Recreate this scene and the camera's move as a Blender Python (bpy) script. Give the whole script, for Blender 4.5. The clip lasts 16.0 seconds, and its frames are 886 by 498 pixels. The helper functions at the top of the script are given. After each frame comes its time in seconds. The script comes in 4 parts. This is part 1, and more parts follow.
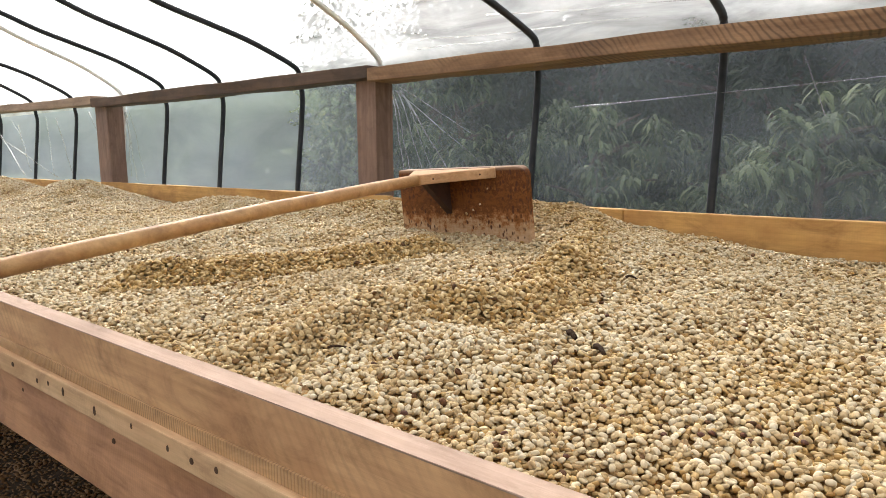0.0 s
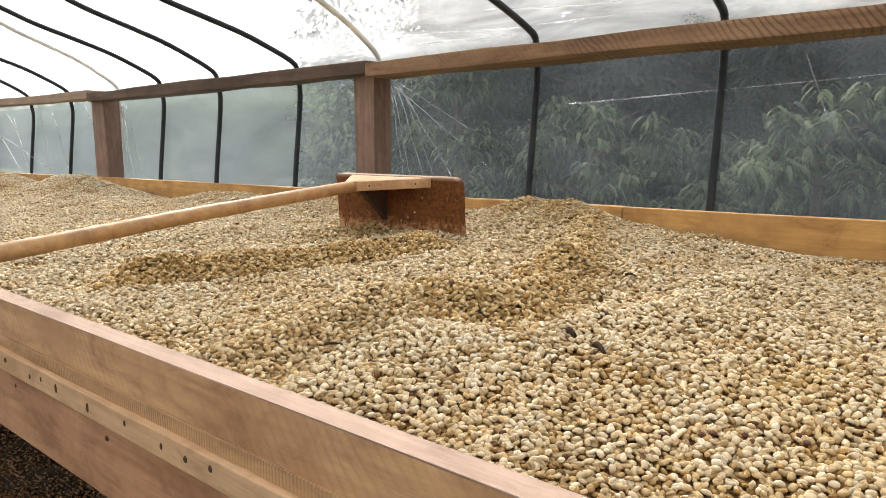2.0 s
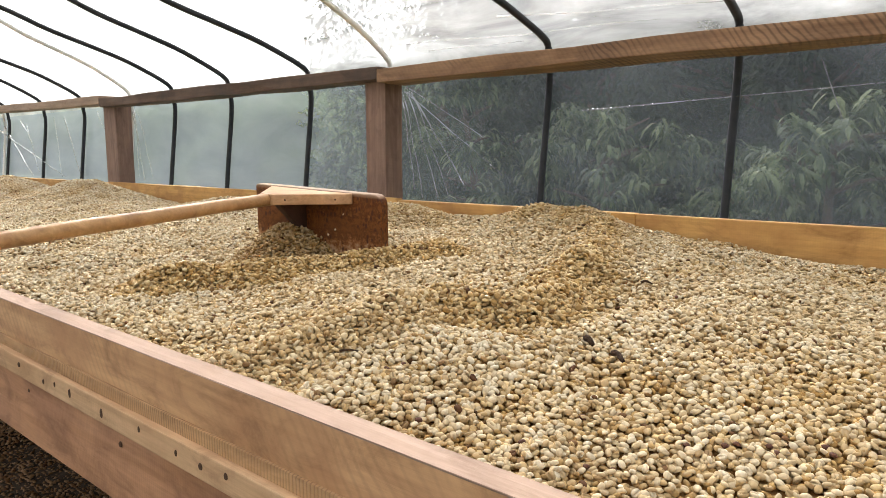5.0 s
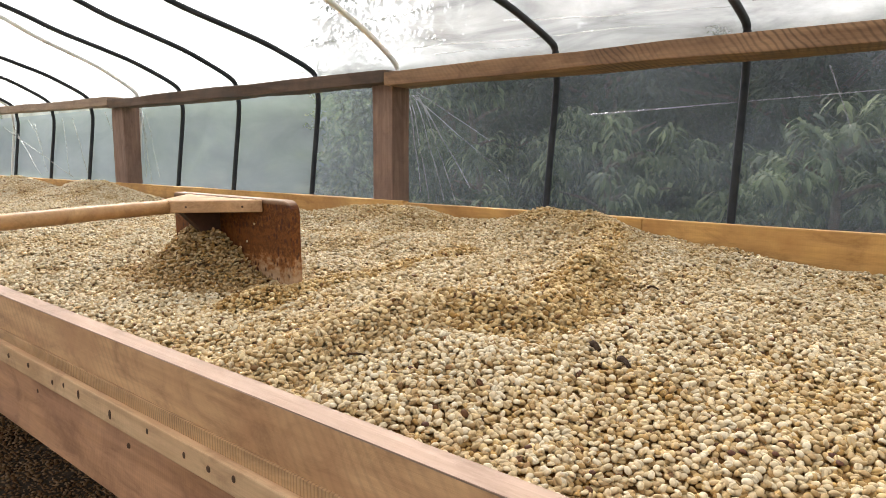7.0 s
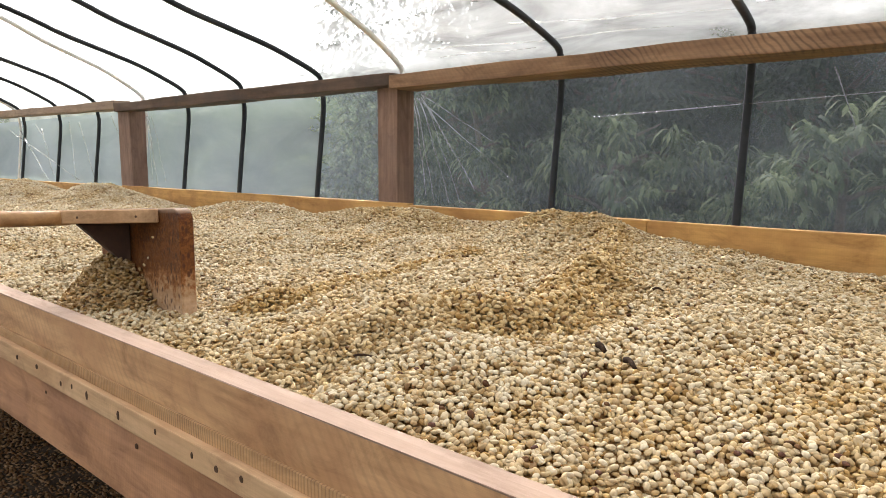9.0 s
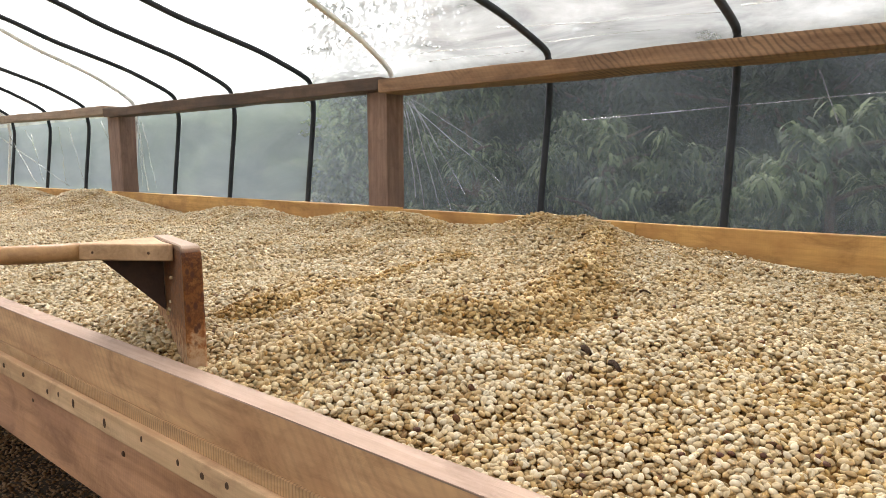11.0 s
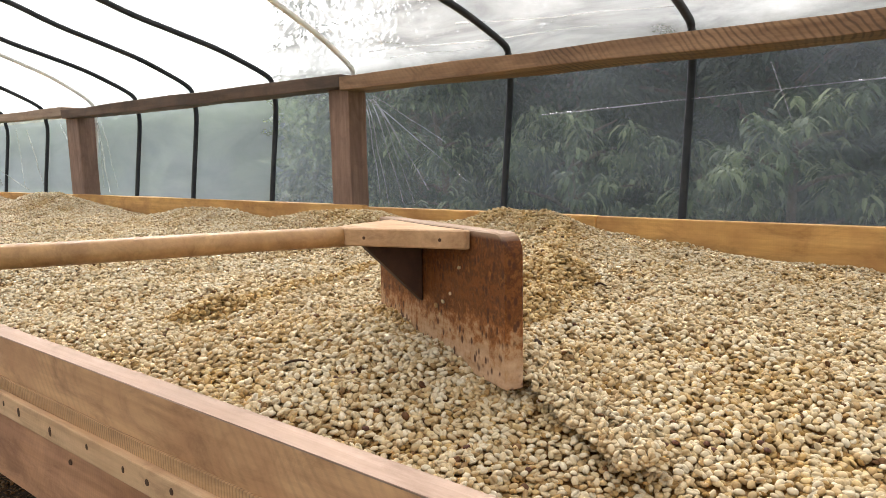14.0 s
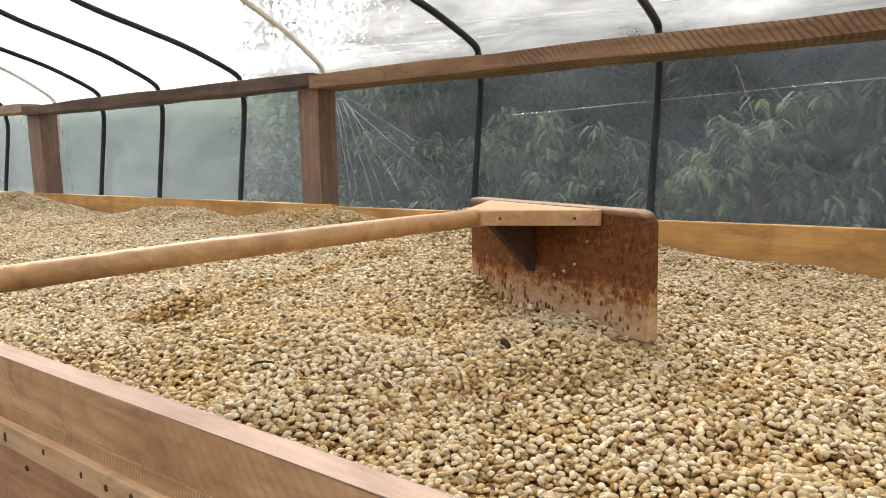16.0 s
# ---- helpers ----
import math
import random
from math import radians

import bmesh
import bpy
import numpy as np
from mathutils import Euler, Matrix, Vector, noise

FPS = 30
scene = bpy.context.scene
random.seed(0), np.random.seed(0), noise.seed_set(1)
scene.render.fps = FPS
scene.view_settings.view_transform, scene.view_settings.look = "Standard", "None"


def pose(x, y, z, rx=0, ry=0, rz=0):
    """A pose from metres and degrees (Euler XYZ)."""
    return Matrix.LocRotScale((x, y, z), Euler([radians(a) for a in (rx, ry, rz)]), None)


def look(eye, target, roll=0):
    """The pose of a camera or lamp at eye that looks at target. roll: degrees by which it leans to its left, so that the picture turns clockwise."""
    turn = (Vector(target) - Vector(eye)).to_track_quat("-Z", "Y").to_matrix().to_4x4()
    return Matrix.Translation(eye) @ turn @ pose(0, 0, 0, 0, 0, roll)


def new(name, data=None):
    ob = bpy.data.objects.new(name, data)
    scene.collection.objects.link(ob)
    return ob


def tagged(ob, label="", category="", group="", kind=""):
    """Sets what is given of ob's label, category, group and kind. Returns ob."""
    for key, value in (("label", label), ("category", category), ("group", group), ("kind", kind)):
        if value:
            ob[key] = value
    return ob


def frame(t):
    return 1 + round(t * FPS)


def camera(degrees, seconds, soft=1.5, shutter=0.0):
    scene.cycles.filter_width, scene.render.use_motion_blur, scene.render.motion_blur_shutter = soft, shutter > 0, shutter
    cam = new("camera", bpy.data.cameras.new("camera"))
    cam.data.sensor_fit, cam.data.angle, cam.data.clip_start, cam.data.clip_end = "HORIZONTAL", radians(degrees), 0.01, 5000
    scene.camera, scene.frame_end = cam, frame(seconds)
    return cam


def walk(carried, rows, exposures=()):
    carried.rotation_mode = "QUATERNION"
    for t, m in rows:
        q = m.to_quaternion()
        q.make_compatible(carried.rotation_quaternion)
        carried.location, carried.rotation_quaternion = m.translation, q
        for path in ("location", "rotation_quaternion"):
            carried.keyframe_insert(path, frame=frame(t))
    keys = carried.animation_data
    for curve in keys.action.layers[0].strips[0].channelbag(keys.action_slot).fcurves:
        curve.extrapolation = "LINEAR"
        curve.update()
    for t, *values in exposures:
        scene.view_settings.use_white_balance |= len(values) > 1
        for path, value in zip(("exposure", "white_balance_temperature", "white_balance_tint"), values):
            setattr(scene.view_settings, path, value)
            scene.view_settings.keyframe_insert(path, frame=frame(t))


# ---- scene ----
cam = camera(66.3, 16.0, soft=0.85)
PATH = [
    (0, look((0.0, 0.09, 0.234), (-1.266, 1.611, -0.053), -0.5)),
    (0.5, look((0.001, 0.093, 0.237), (-1.245, 1.633, -0.036), -0.6)),
    (1, look((-0.004, 0.095, 0.237), (-1.251, 1.634, -0.044), -0.8)),
    (1.5, look((-0.007, 0.096, 0.235), (-1.265, 1.623, -0.056), -0.6)),
    (2, look((-0.007, 0.097, 0.232), (-1.267, 1.622, -0.064), -0.2)),
    (2.5, look((-0.01, 0.097, 0.234), (-1.271, 1.623, -0.054), -0.2)),
    (3, look((-0.017, 0.099, 0.233), (-1.288, 1.616, -0.059), -0.4)),
    (3.5, look((-0.019, 0.099, 0.233), (-1.295, 1.612, -0.054), -0.5)),
    (4, look((-0.019, 0.097, 0.231), (-1.294, 1.611, -0.053), -0.2)),
    (6.5, look((-0.021, 0.093, 0.233), (-1.305, 1.602, -0.04), 0.2)),
    (7, look((-0.02, 0.091, 0.235), (-1.309, 1.595, -0.037), 0.3)),
    (7.5, look((-0.019, 0.093, 0.234), (-1.31, 1.596, -0.04), 0.2)),
    (8, look((-0.021, 0.092, 0.234), (-1.315, 1.593, -0.039), 0.3)),
    (8.5, look((-0.02, 0.088, 0.235), (-1.314, 1.59, -0.036), 0.4)),
    (9, look((-0.019, 0.087, 0.234), (-1.319, 1.584, -0.03), 0.2)),
    (11.5, look((-0.006, 0.095, 0.237), (-1.285, 1.611, -0.018), -0.4)),
    (12, look((-0.002, 0.102, 0.235), (-1.271, 1.626, -0.032), -0.6)),
    (12.5, look((0.001, 0.109, 0.234), (-1.263, 1.634, -0.04), -0.6)),
    (13, look((0.004, 0.11, 0.235), (-1.247, 1.646, -0.038), -0.8)),
    (13.5, look((0.007, 0.11, 0.236), (-1.228, 1.66, -0.03), -0.9)),
    (14, look((0.011, 0.112, 0.236), (-1.217, 1.668, -0.03), -1.1)),
    (14.5, look((0.011, 0.113, 0.235), (-1.192, 1.688, -0.035), -0.8)),
    (15, look((0.009, 0.114, 0.234), (-1.187, 1.693, -0.04), -0.7)),
    (15.5, look((0.01, 0.117, 0.233), (-1.171, 1.707, -0.039), -0.8)),
    (16, look((0.013, 0.118, 0.235), (-1.149, 1.723, -0.032), -0.8)),
]
walk(cam, PATH, [(0, 0.82), (16, 0.82)])

# ---- light: bright overcast sky ----
world = bpy.data.worlds.new("overcast_sky")
scene.world = world
world.use_nodes = True
wn, wl = world.node_tree.nodes, world.node_tree.links
sky = wn.new("ShaderNodeTexSky")
sky.sky_type, sky.sun_disc = "NISHITA", False
sky.sun_elevation, sky.sun_rotation = radians(46), radians(-54)
sky.dust_density, sky.air_density = 4.0, 1.0
pale = wn.new("ShaderNodeHueSaturation")
pale.inputs["Saturation"].default_value = 0.18
wl.new(sky.outputs[0], pale.inputs["Color"])
wl.new(pale.outputs[0], wn["Background"].inputs["Color"])
wn["Background"].inputs["Strength"].default_value = 0.218
sun_data = bpy.data.lights.new("sun", "SUN")
sun_data.energy, sun_data.angle, sun_data.color = 2.1, radians(22), (1.0, 0.95, 0.88)
sun = new("sun", sun_data)
sun.matrix_world = look((-4.6, 3.9, 5.8), (0, 0.6, 0))


# ---- materials ----
def material(name, rough=0.7, metal=0.0):
    m = bpy.data.materials.new(name)
    m.use_nodes = True
    b = m.node_tree.nodes["Principled BSDF"]
    b.inputs["Roughness"].default_value, b.inputs["Metallic"].default_value = rough, metal
    return m, m.node_tree.nodes, m.node_tree.links, b


def node(nodes, kind, **values):
    n = nodes.new(kind)
    for k, v in values.items():
        n.inputs[k.replace("_", " ")].default_value = v
    return n


def ramp(nodes, stops):
    r = nodes.new("ShaderNodeValToRGB")
    e = r.color_ramp.elements
    while len(e) < len(stops):
        e.new(0.5)
    for el, (p, c) in zip(e, stops):
        el.position, el.color = p, (*c, 1)
    return r


def blend(nodes, links, kind, fac, a, b):
    m = nodes.new("ShaderNodeMix")
    m.data_type, m.blend_type = "RGBA", kind
    for sock, v in ((m.inputs[0], fac), (m.inputs[6], a), (m.inputs[7], b)):
        if isinstance(v, bpy.types.NodeSocket):
            links.new(v, sock)
        else:
            sock.default_value = v if not isinstance(v, tuple) else (*v, 1)[:4]
    return m.outputs[2]


def wood(name, light, dark, rough=0.75, saw=0.0, stain=0.35, blotch=(0.1, 0.06, 0.04), grain=1.0, slant=0.0):
    """Sawn timber: grain along local x, saw marks across it, knots and weather stains."""
    m, n, l, b = material(name, rough)
    tc = n.new("ShaderNodeTexCoord")
    info = n.new("ShaderNodeObjectInfo")
    shift = n.new("ShaderNodeVectorMath")
    shift.operation = "MULTIPLY_ADD"
    l.new(info.outputs["Random"], shift.inputs[0])
    shift.inputs[1].default_value = (37, 11, 23)
    l.new(tc.outputs["Object"], shift.inputs[2])

    def mapped(scale):
        mp = n.new("ShaderNodeMapping")
        mp.inputs["Scale"].default_value = scale
        l.new(shift.outputs[0], mp.inputs["Vector"])
        return mp.outputs[0]

    fine = node(n, "ShaderNodeTexNoise", Scale=1.0, Detail=6.0, Roughness=0.65, Distortion=0.4)
    l.new(mapped((5, 140, 140)), fine.inputs["Vector"])
    rings = node(n, "ShaderNodeTexNoise", Scale=1.0, Detail=3.0, Roughness=0.5, Distortion=1.2)
    l.new(mapped((2.2, 30, 30)), rings.inputs["Vector"])
    big = node(n, "ShaderNodeTexNoise", Scale=7.0, Detail=5.0, Roughness=0.6)
    l.new(shift.outputs[0], big.inputs["Vector"])
    sawn = n.new("ShaderNodeTexWave")
    sawn.bands_direction = "X"
    for k, v in (("Scale", 55.0), ("Distortion", 7.0), ("Detail", 2.5), ("Detail Scale", 0.35)):
        sawn.inputs[k].default_value = v
    if slant:
        sawn.bands_direction, sawn.inputs["Scale"].default_value = "DIAGONAL", 34.0
    l.new(mapped((1.2, 0.2, slant or 0.35)), sawn.inputs["Vector"])
    r = ramp(n, [(0.3, dark), (0.7, light)])
    l.new(rings.outputs[0], r.inputs[0])
    fr = ramp(n, [(0.3, (0.72, 0.68, 0.64)), (0.62, (1, 1, 1))])
    l.new(fine.outputs[0], fr.inputs[0])
    c = blend(n, l, "MULTIPLY", 0.7 * grain, r.outputs[0], fr.outputs[0])
    sr = ramp(n, [(0.0, (1 - saw, 1 - saw, 1 - saw)), (0.5, (1, 1, 1))])
    l.new(sawn.outputs[0], sr.inputs[0])
    patch = node(n, "ShaderNodeTexNoise", Scale=3.3, Detail=2.0)
    l.new(mapped((1, 1.5, 1.5)), patch.inputs["Vector"])
    pr = ramp(n, [(0.44, (0.12, 0.12, 0.12)), (0.6, (1, 1, 1))])
    l.new(patch.outputs[0], pr.inputs[0])
    c = blend(n, l, "MULTIPLY", pr.outputs[0], c, sr.outputs[0])
    st = ramp(n, [(0.46, (0, 0, 0)), (0.66, (stain, stain, stain))])
    l.new(big.outputs[0], st.inputs[0])
    c = blend(n, l, "MIX", st.outputs[0], c, blotch)
    mottle = node(n, "ShaderNodeTexNoise", Scale=1.0, Detail=9.0, Roughness=0.72, Distortion=0.8)
    l.new(mapped((9, 22, 22)), mottle.inputs["Vector"])
    mo = ramp(n, [(0.33, (0.58, 0.52, 0.47)), (0.5, (0.96, 0.95, 0.94)), (0.68, (1.12, 1.12, 1.11))])
    l.new(mottle.outputs[0], mo.inputs[0])
    c = blend(n, l, "MULTIPLY", 0.75, c, mo.outputs[0])
    l.new(c, b.inputs["Base Color"])
    bump = node(n, "ShaderNodeBump", Strength=0.35, Distance=0.0012)
    mixh = n.new("ShaderNodeMath")
    mixh.operation = "MULTIPLY_ADD"
    l.new(sawn.outputs[0], mixh.inputs[0])
    mixh.inputs[1].default_value = saw * 1.5
    l.new(fine.outputs[0], mixh.inputs[2])
    l.new(mixh.outputs[0], bump.inputs["Height"])
    l.new(bump.outputs[0], b.inputs["Normal"])
    return m


WOOD_NEAR = wood("sawn_pine_warm", (0.68, 0.40, 0.205), (0.54, 0.295, 0.14), saw=0.14, stain=0.85, blotch=(0.44, 0.22, 0.105), grain=0.6, slant=0.9)
WOOD_BATTEN = wood("pale_batten", (0.72, 0.47, 0.27), (0.59, 0.35, 0.175), saw=0.06, stain=0.45, blotch=(0.42, 0.22, 0.11))
WOOD_STRIP = wood("sawn_pine_marked", (0.60, 0.36, 0.175), (0.48, 0.27, 0.12), saw=0.42, stain=0.3, blotch=(0.3, 0.17, 0.09))
WOOD_APRON = wood("reddish_timber", (0.60, 0.315, 0.17), (0.46, 0.225, 0.105), saw=0.08, stain=0.6, blotch=(0.27, 0.12, 0.07))
WOOD_CAP = wood("planed_pale_edge", (0.47, 0.325, 0.245), (0.39, 0.26, 0.19), saw=0.03, stain=0.5, blotch=(0.36, 0.225, 0.15))
WOOD_FAR = wood("golden_board", (0.66, 0.385, 0.13), (0.55, 0.30, 0.088), saw=0.04, stain=0.8, blotch=(0.36, 0.175, 0.055))
WOOD_POST = wood("weathered_post", (0.30, 0.19, 0.14), (0.21, 0.125, 0.09), saw=0.06, stain=0.3, blotch=(0.13, 0.08, 0.06))
WOOD_RAIL = wood("rough_rail", (0.36, 0.21, 0.115), (0.22, 0.12, 0.06), saw=0.55, stain=0.45, blotch=(0.13, 0.07, 0.04), slant=1.0)
WOOD_RAIL_OLD = wood("dark_old_rail", (0.16, 0.095, 0.058), (0.09, 0.05, 0.03), saw=0.1, stain=0.75, blotch=(0.05, 0.03, 0.02))
WOOD_RAIL_GREY = wood("greyed_rail", (0.42, 0.30, 0.21), (0.30, 0.2, 0.135), saw=0.1, stain=0.4, blotch=(0.2, 0.13, 0.09))
WOOD_GUSSET = wood("pale_new_board", (0.60, 0.37, 0.20), (0.47, 0.265, 0.125), saw=0.05, stain=0.4, blotch=(0.36, 0.19, 0.07))
# brown brace, darkened in colour for the shade under the gusset
WOOD_BRACE = wood("brown_shaded_brace", (0.09, 0.04, 0.02), (0.05, 0.02, 0.01), stain=0.5, blotch=(0.03, 0.012, 0.006))
WOOD_HANDLE = wood("polished_stick", (0.58, 0.34, 0.14), (0.42, 0.22, 0.08), rough=0.5, saw=0.0, stain=0.45, blotch=(0.30, 0.13, 0.06))


def blade_material():
    """Wooden scraper blade: caked with brown mucilage and darkened for gusset shade at the top, worn pale towards the
    foot.
    """
    m, n, l, b = material("stained_shaded_blade", 0.55)
    b.inputs["Specular IOR Level"].default_value = 0.18
    tc = n.new("ShaderNodeTexCoord")
    sep = n.new("ShaderNodeSeparateXYZ")
    l.new(tc.outputs["Object"], sep.inputs[0])
    no = node(n, "ShaderNodeTexNoise", Scale=58.0, Detail=9.0, Roughness=0.75)
    l.new(tc.outputs["Object"], no.inputs["Vector"])
    # the ramp darkens upwards: stain, plus painted shade below the gusset
    mr = node(n, "ShaderNodeMapRange", From_Min=-0.01, From_Max=0.095, To_Min=0.0, To_Max=1.0)
    l.new(sep.outputs["Z"], mr.inputs[0])
    add = n.new("ShaderNodeMath")
    add.operation = "MULTIPLY_ADD"
    l.new(no.outputs[0], add.inputs[0])
    add.inputs[1].default_value = 2.0
    l.new(mr.outputs[0], add.inputs[2])
    r = ramp(n, [(0.40, (0.52, 0.35, 0.22)), (0.52, (0.42, 0.25, 0.13)), (0.60, (0.27, 0.105, 0.03)), (0.69, (0.12, 0.04, 0.011)), (0.78, (0.20, 0.07, 0.017)), (0.86, (0.09, 0.028, 0.008)), (1.0, (0.34, 0.14, 0.035))])
    half = n.new("ShaderNodeMath")
    half.operation = "MULTIPLY"
    half.inputs[1].default_value = 0.42
    l.new(add.outputs[0], half.inputs[0])
    l.new(half.outputs[0], r.inputs[0])
    mp = n.new("ShaderNodeMapping")
    mp.inputs["Scale"].default_value = (12, 12, 130)
    l.new(tc.outputs["Object"], mp.inputs["Vector"])
    gr = node(n, "ShaderNodeTexNoise", Scale=1.0, Detail=4.0)
    l.new(mp.outputs[0], gr.inputs["Vector"])
    g = ramp(n, [(0.35, (0.75, 0.72, 0.7)), (0.6, (1, 1, 1))])
    l.new(gr.outputs[0], g.inputs[0])
    c = blend(n, l, "MULTIPLY", 0.6, r.outputs[0], g.outputs[0])
    vo = node(n, "ShaderNodeTexVoronoi", Scale=1.0, Randomness=1.0)
    vm = n.new("ShaderNodeMapping")
    vm.inputs["Scale"].default_value = (130, 130, 70)
    l.new(tc.outputs["Object"], vm.inputs["Vector"])
    l.new(vm.outputs[0], vo.inputs["Vector"])
    sp = ramp(n, [(0.26, (1, 1, 1)), (0.42, (0, 0, 0))])
    l.new(vo.outputs["Distance"], sp.inputs[0])
    n2 = node(n, "ShaderNodeTexNoise", Scale=26.0, Detail=2.0)
    l.new(tc.outputs["Object"], n2.inputs["Vector"])
    s2 = ramp(n, [(0.46, (0, 0, 0)), (0.52, (0.95, 0.95, 0.95))])
    l.new(n2.outputs[0], s2.inputs[0])
    spots = blend(n, l, "MULTIPLY", 1.0, sp.outputs[0], s2.outputs[0])
    c = blend(n, l, "MIX", spots, c, (0.07, 0.025, 0.012))
    rim = node(n, "ShaderNodeMapRange", From_Min=0.132, From_Max=0.139, To_Min=0.0, To_Max=0.8)
    l.new(sep.outputs["Z"], rim.inputs[0])
    c = blend(n, l, "MIX", rim.outputs[0], c, (0.40, 0.27, 0.18))
    l.new(c, b.inputs["Base Color"])
    bump = node(n, "ShaderNodeBump", Strength=0.6, Distance=0.002)
    l.new(no.outputs[0], bump.inputs["Height"])
    l.new(bump.outputs[0], b.inputs["Normal"])
    return m


def bean_material(name, dark=0.0):
    """Parchment coffee: cream husks of uneven tone, golden where freshly turned, browner where gap shade is painted, a
    few brown ones.
    """
    m, n, l, b = material(name, 0.6)
    b.inputs["Specular IOR Level"].default_value = 0.12
    isl = n.new("ShaderNodeNewGeometry")
    info = n.new("ShaderNodeObjectInfo")
    s = n.new("ShaderNodeMath")
    s.operation = "ADD"
    l.new(isl.outputs["Random Per Island"], s.inputs[0])
    l.new(info.outputs["Random"], s.inputs[1])
    f = n.new("ShaderNodeMath")
    f.operation = "FRACT"
    l.new(s.outputs[0], f.inputs[0])
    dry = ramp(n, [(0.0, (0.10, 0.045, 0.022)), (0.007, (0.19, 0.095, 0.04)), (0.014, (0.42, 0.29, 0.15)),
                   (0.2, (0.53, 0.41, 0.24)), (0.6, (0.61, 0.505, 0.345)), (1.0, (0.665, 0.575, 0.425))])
    wet_shade = ramp(n, [(0.0, (0.08, 0.04, 0.02)), (0.01, (0.16, 0.08, 0.032)), (0.05, (0.31, 0.175, 0.055)),
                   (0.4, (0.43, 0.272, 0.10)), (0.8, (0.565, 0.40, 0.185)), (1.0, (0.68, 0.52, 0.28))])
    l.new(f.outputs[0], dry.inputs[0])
    l.new(f.outputs[0], wet_shade.inputs[0])
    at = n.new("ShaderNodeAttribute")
    at.attribute_name = "wet_shade"
    c = blend(n, l, "MIX", at.outputs["Fac"], dry.outputs[0], wet_shade.outputs[0])
    tc = n.new("ShaderNodeTexCoord")
    no = node(n, "ShaderNodeTexNoise", Scale=260.0, Detail=3.0)
    l.new(tc.outputs["Object"], no.inputs["Vector"])
    g = ramp(n, [(0.35, (0.78, 0.74, 0.68)), (0.6, (1, 1, 1))])
    l.new(no.outputs[0], g.inputs[0])
    c = blend(n, l, "MULTIPLY", 0.5, c, g.outputs[0])
    # multiplied down where shade is put into the bean colour
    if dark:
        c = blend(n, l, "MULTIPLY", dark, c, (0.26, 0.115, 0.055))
    l.new(c, b.inputs["Base Color"])
    bump = node(n, "ShaderNodeBump", Strength=0.25, Distance=0.0006)
    l.new(no.outputs[0], bump.inputs["Height"])
    l.new(bump.outputs[0], b.inputs["Normal"])
    return m


def rough_material(name, colours, scale, rough=0.95, bump=0.5, dist=0.01):
    m, n, l, b = material(name, rough)
    tc = n.new("ShaderNodeTexCoord")
    no = node(n, "ShaderNodeTexNoise", Scale=scale, Detail=8.0, Roughness=0.7)
    l.new(tc.outputs["Object"], no.inputs["Vector"])
    r = ramp(n, [(0.3 + 0.4 * i / (len(colours) - 1), c) for i, c in enumerate(colours)])
    l.new(no.outputs[0], r.inputs[0])
    l.new(r.outputs[0], b.inputs["Base Color"])
    b.inputs["Specular IOR Level"].default_value = 0.25
    bp = node(n, "ShaderNodeBump", Strength=bump, Distance=dist)
    l.new(no.outputs[0], bp.inputs["Height"])
    l.new(bp.outputs[0], b.inputs["Normal"])
    return m


def leaf_material(name, a, b_, c_):
    m, n, l, b = material(name, 0.65)
    g = n.new("ShaderNodeNewGeometry")
    r = ramp(n, [(0.0, a), (0.6, b_), (1.0, c_)])
    l.new(g.outputs["Random Per Island"], r.inputs[0])
    l.new(r.outputs[0], b.inputs["Base Color"])
    tr = n.new("ShaderNodeBsdfTranslucent")
    l.new(r.outputs[0], tr.inputs["Color"])
    mx = n.new("ShaderNodeMixShader")
    mx.inputs[0].default_value = 0.35
    l.new(b.outputs[0], mx.inputs[1])
    l.new(tr.outputs[0], mx.inputs[2])
    l.new(mx.outputs[0], n["Material Output"].inputs["Surface"])
    return m


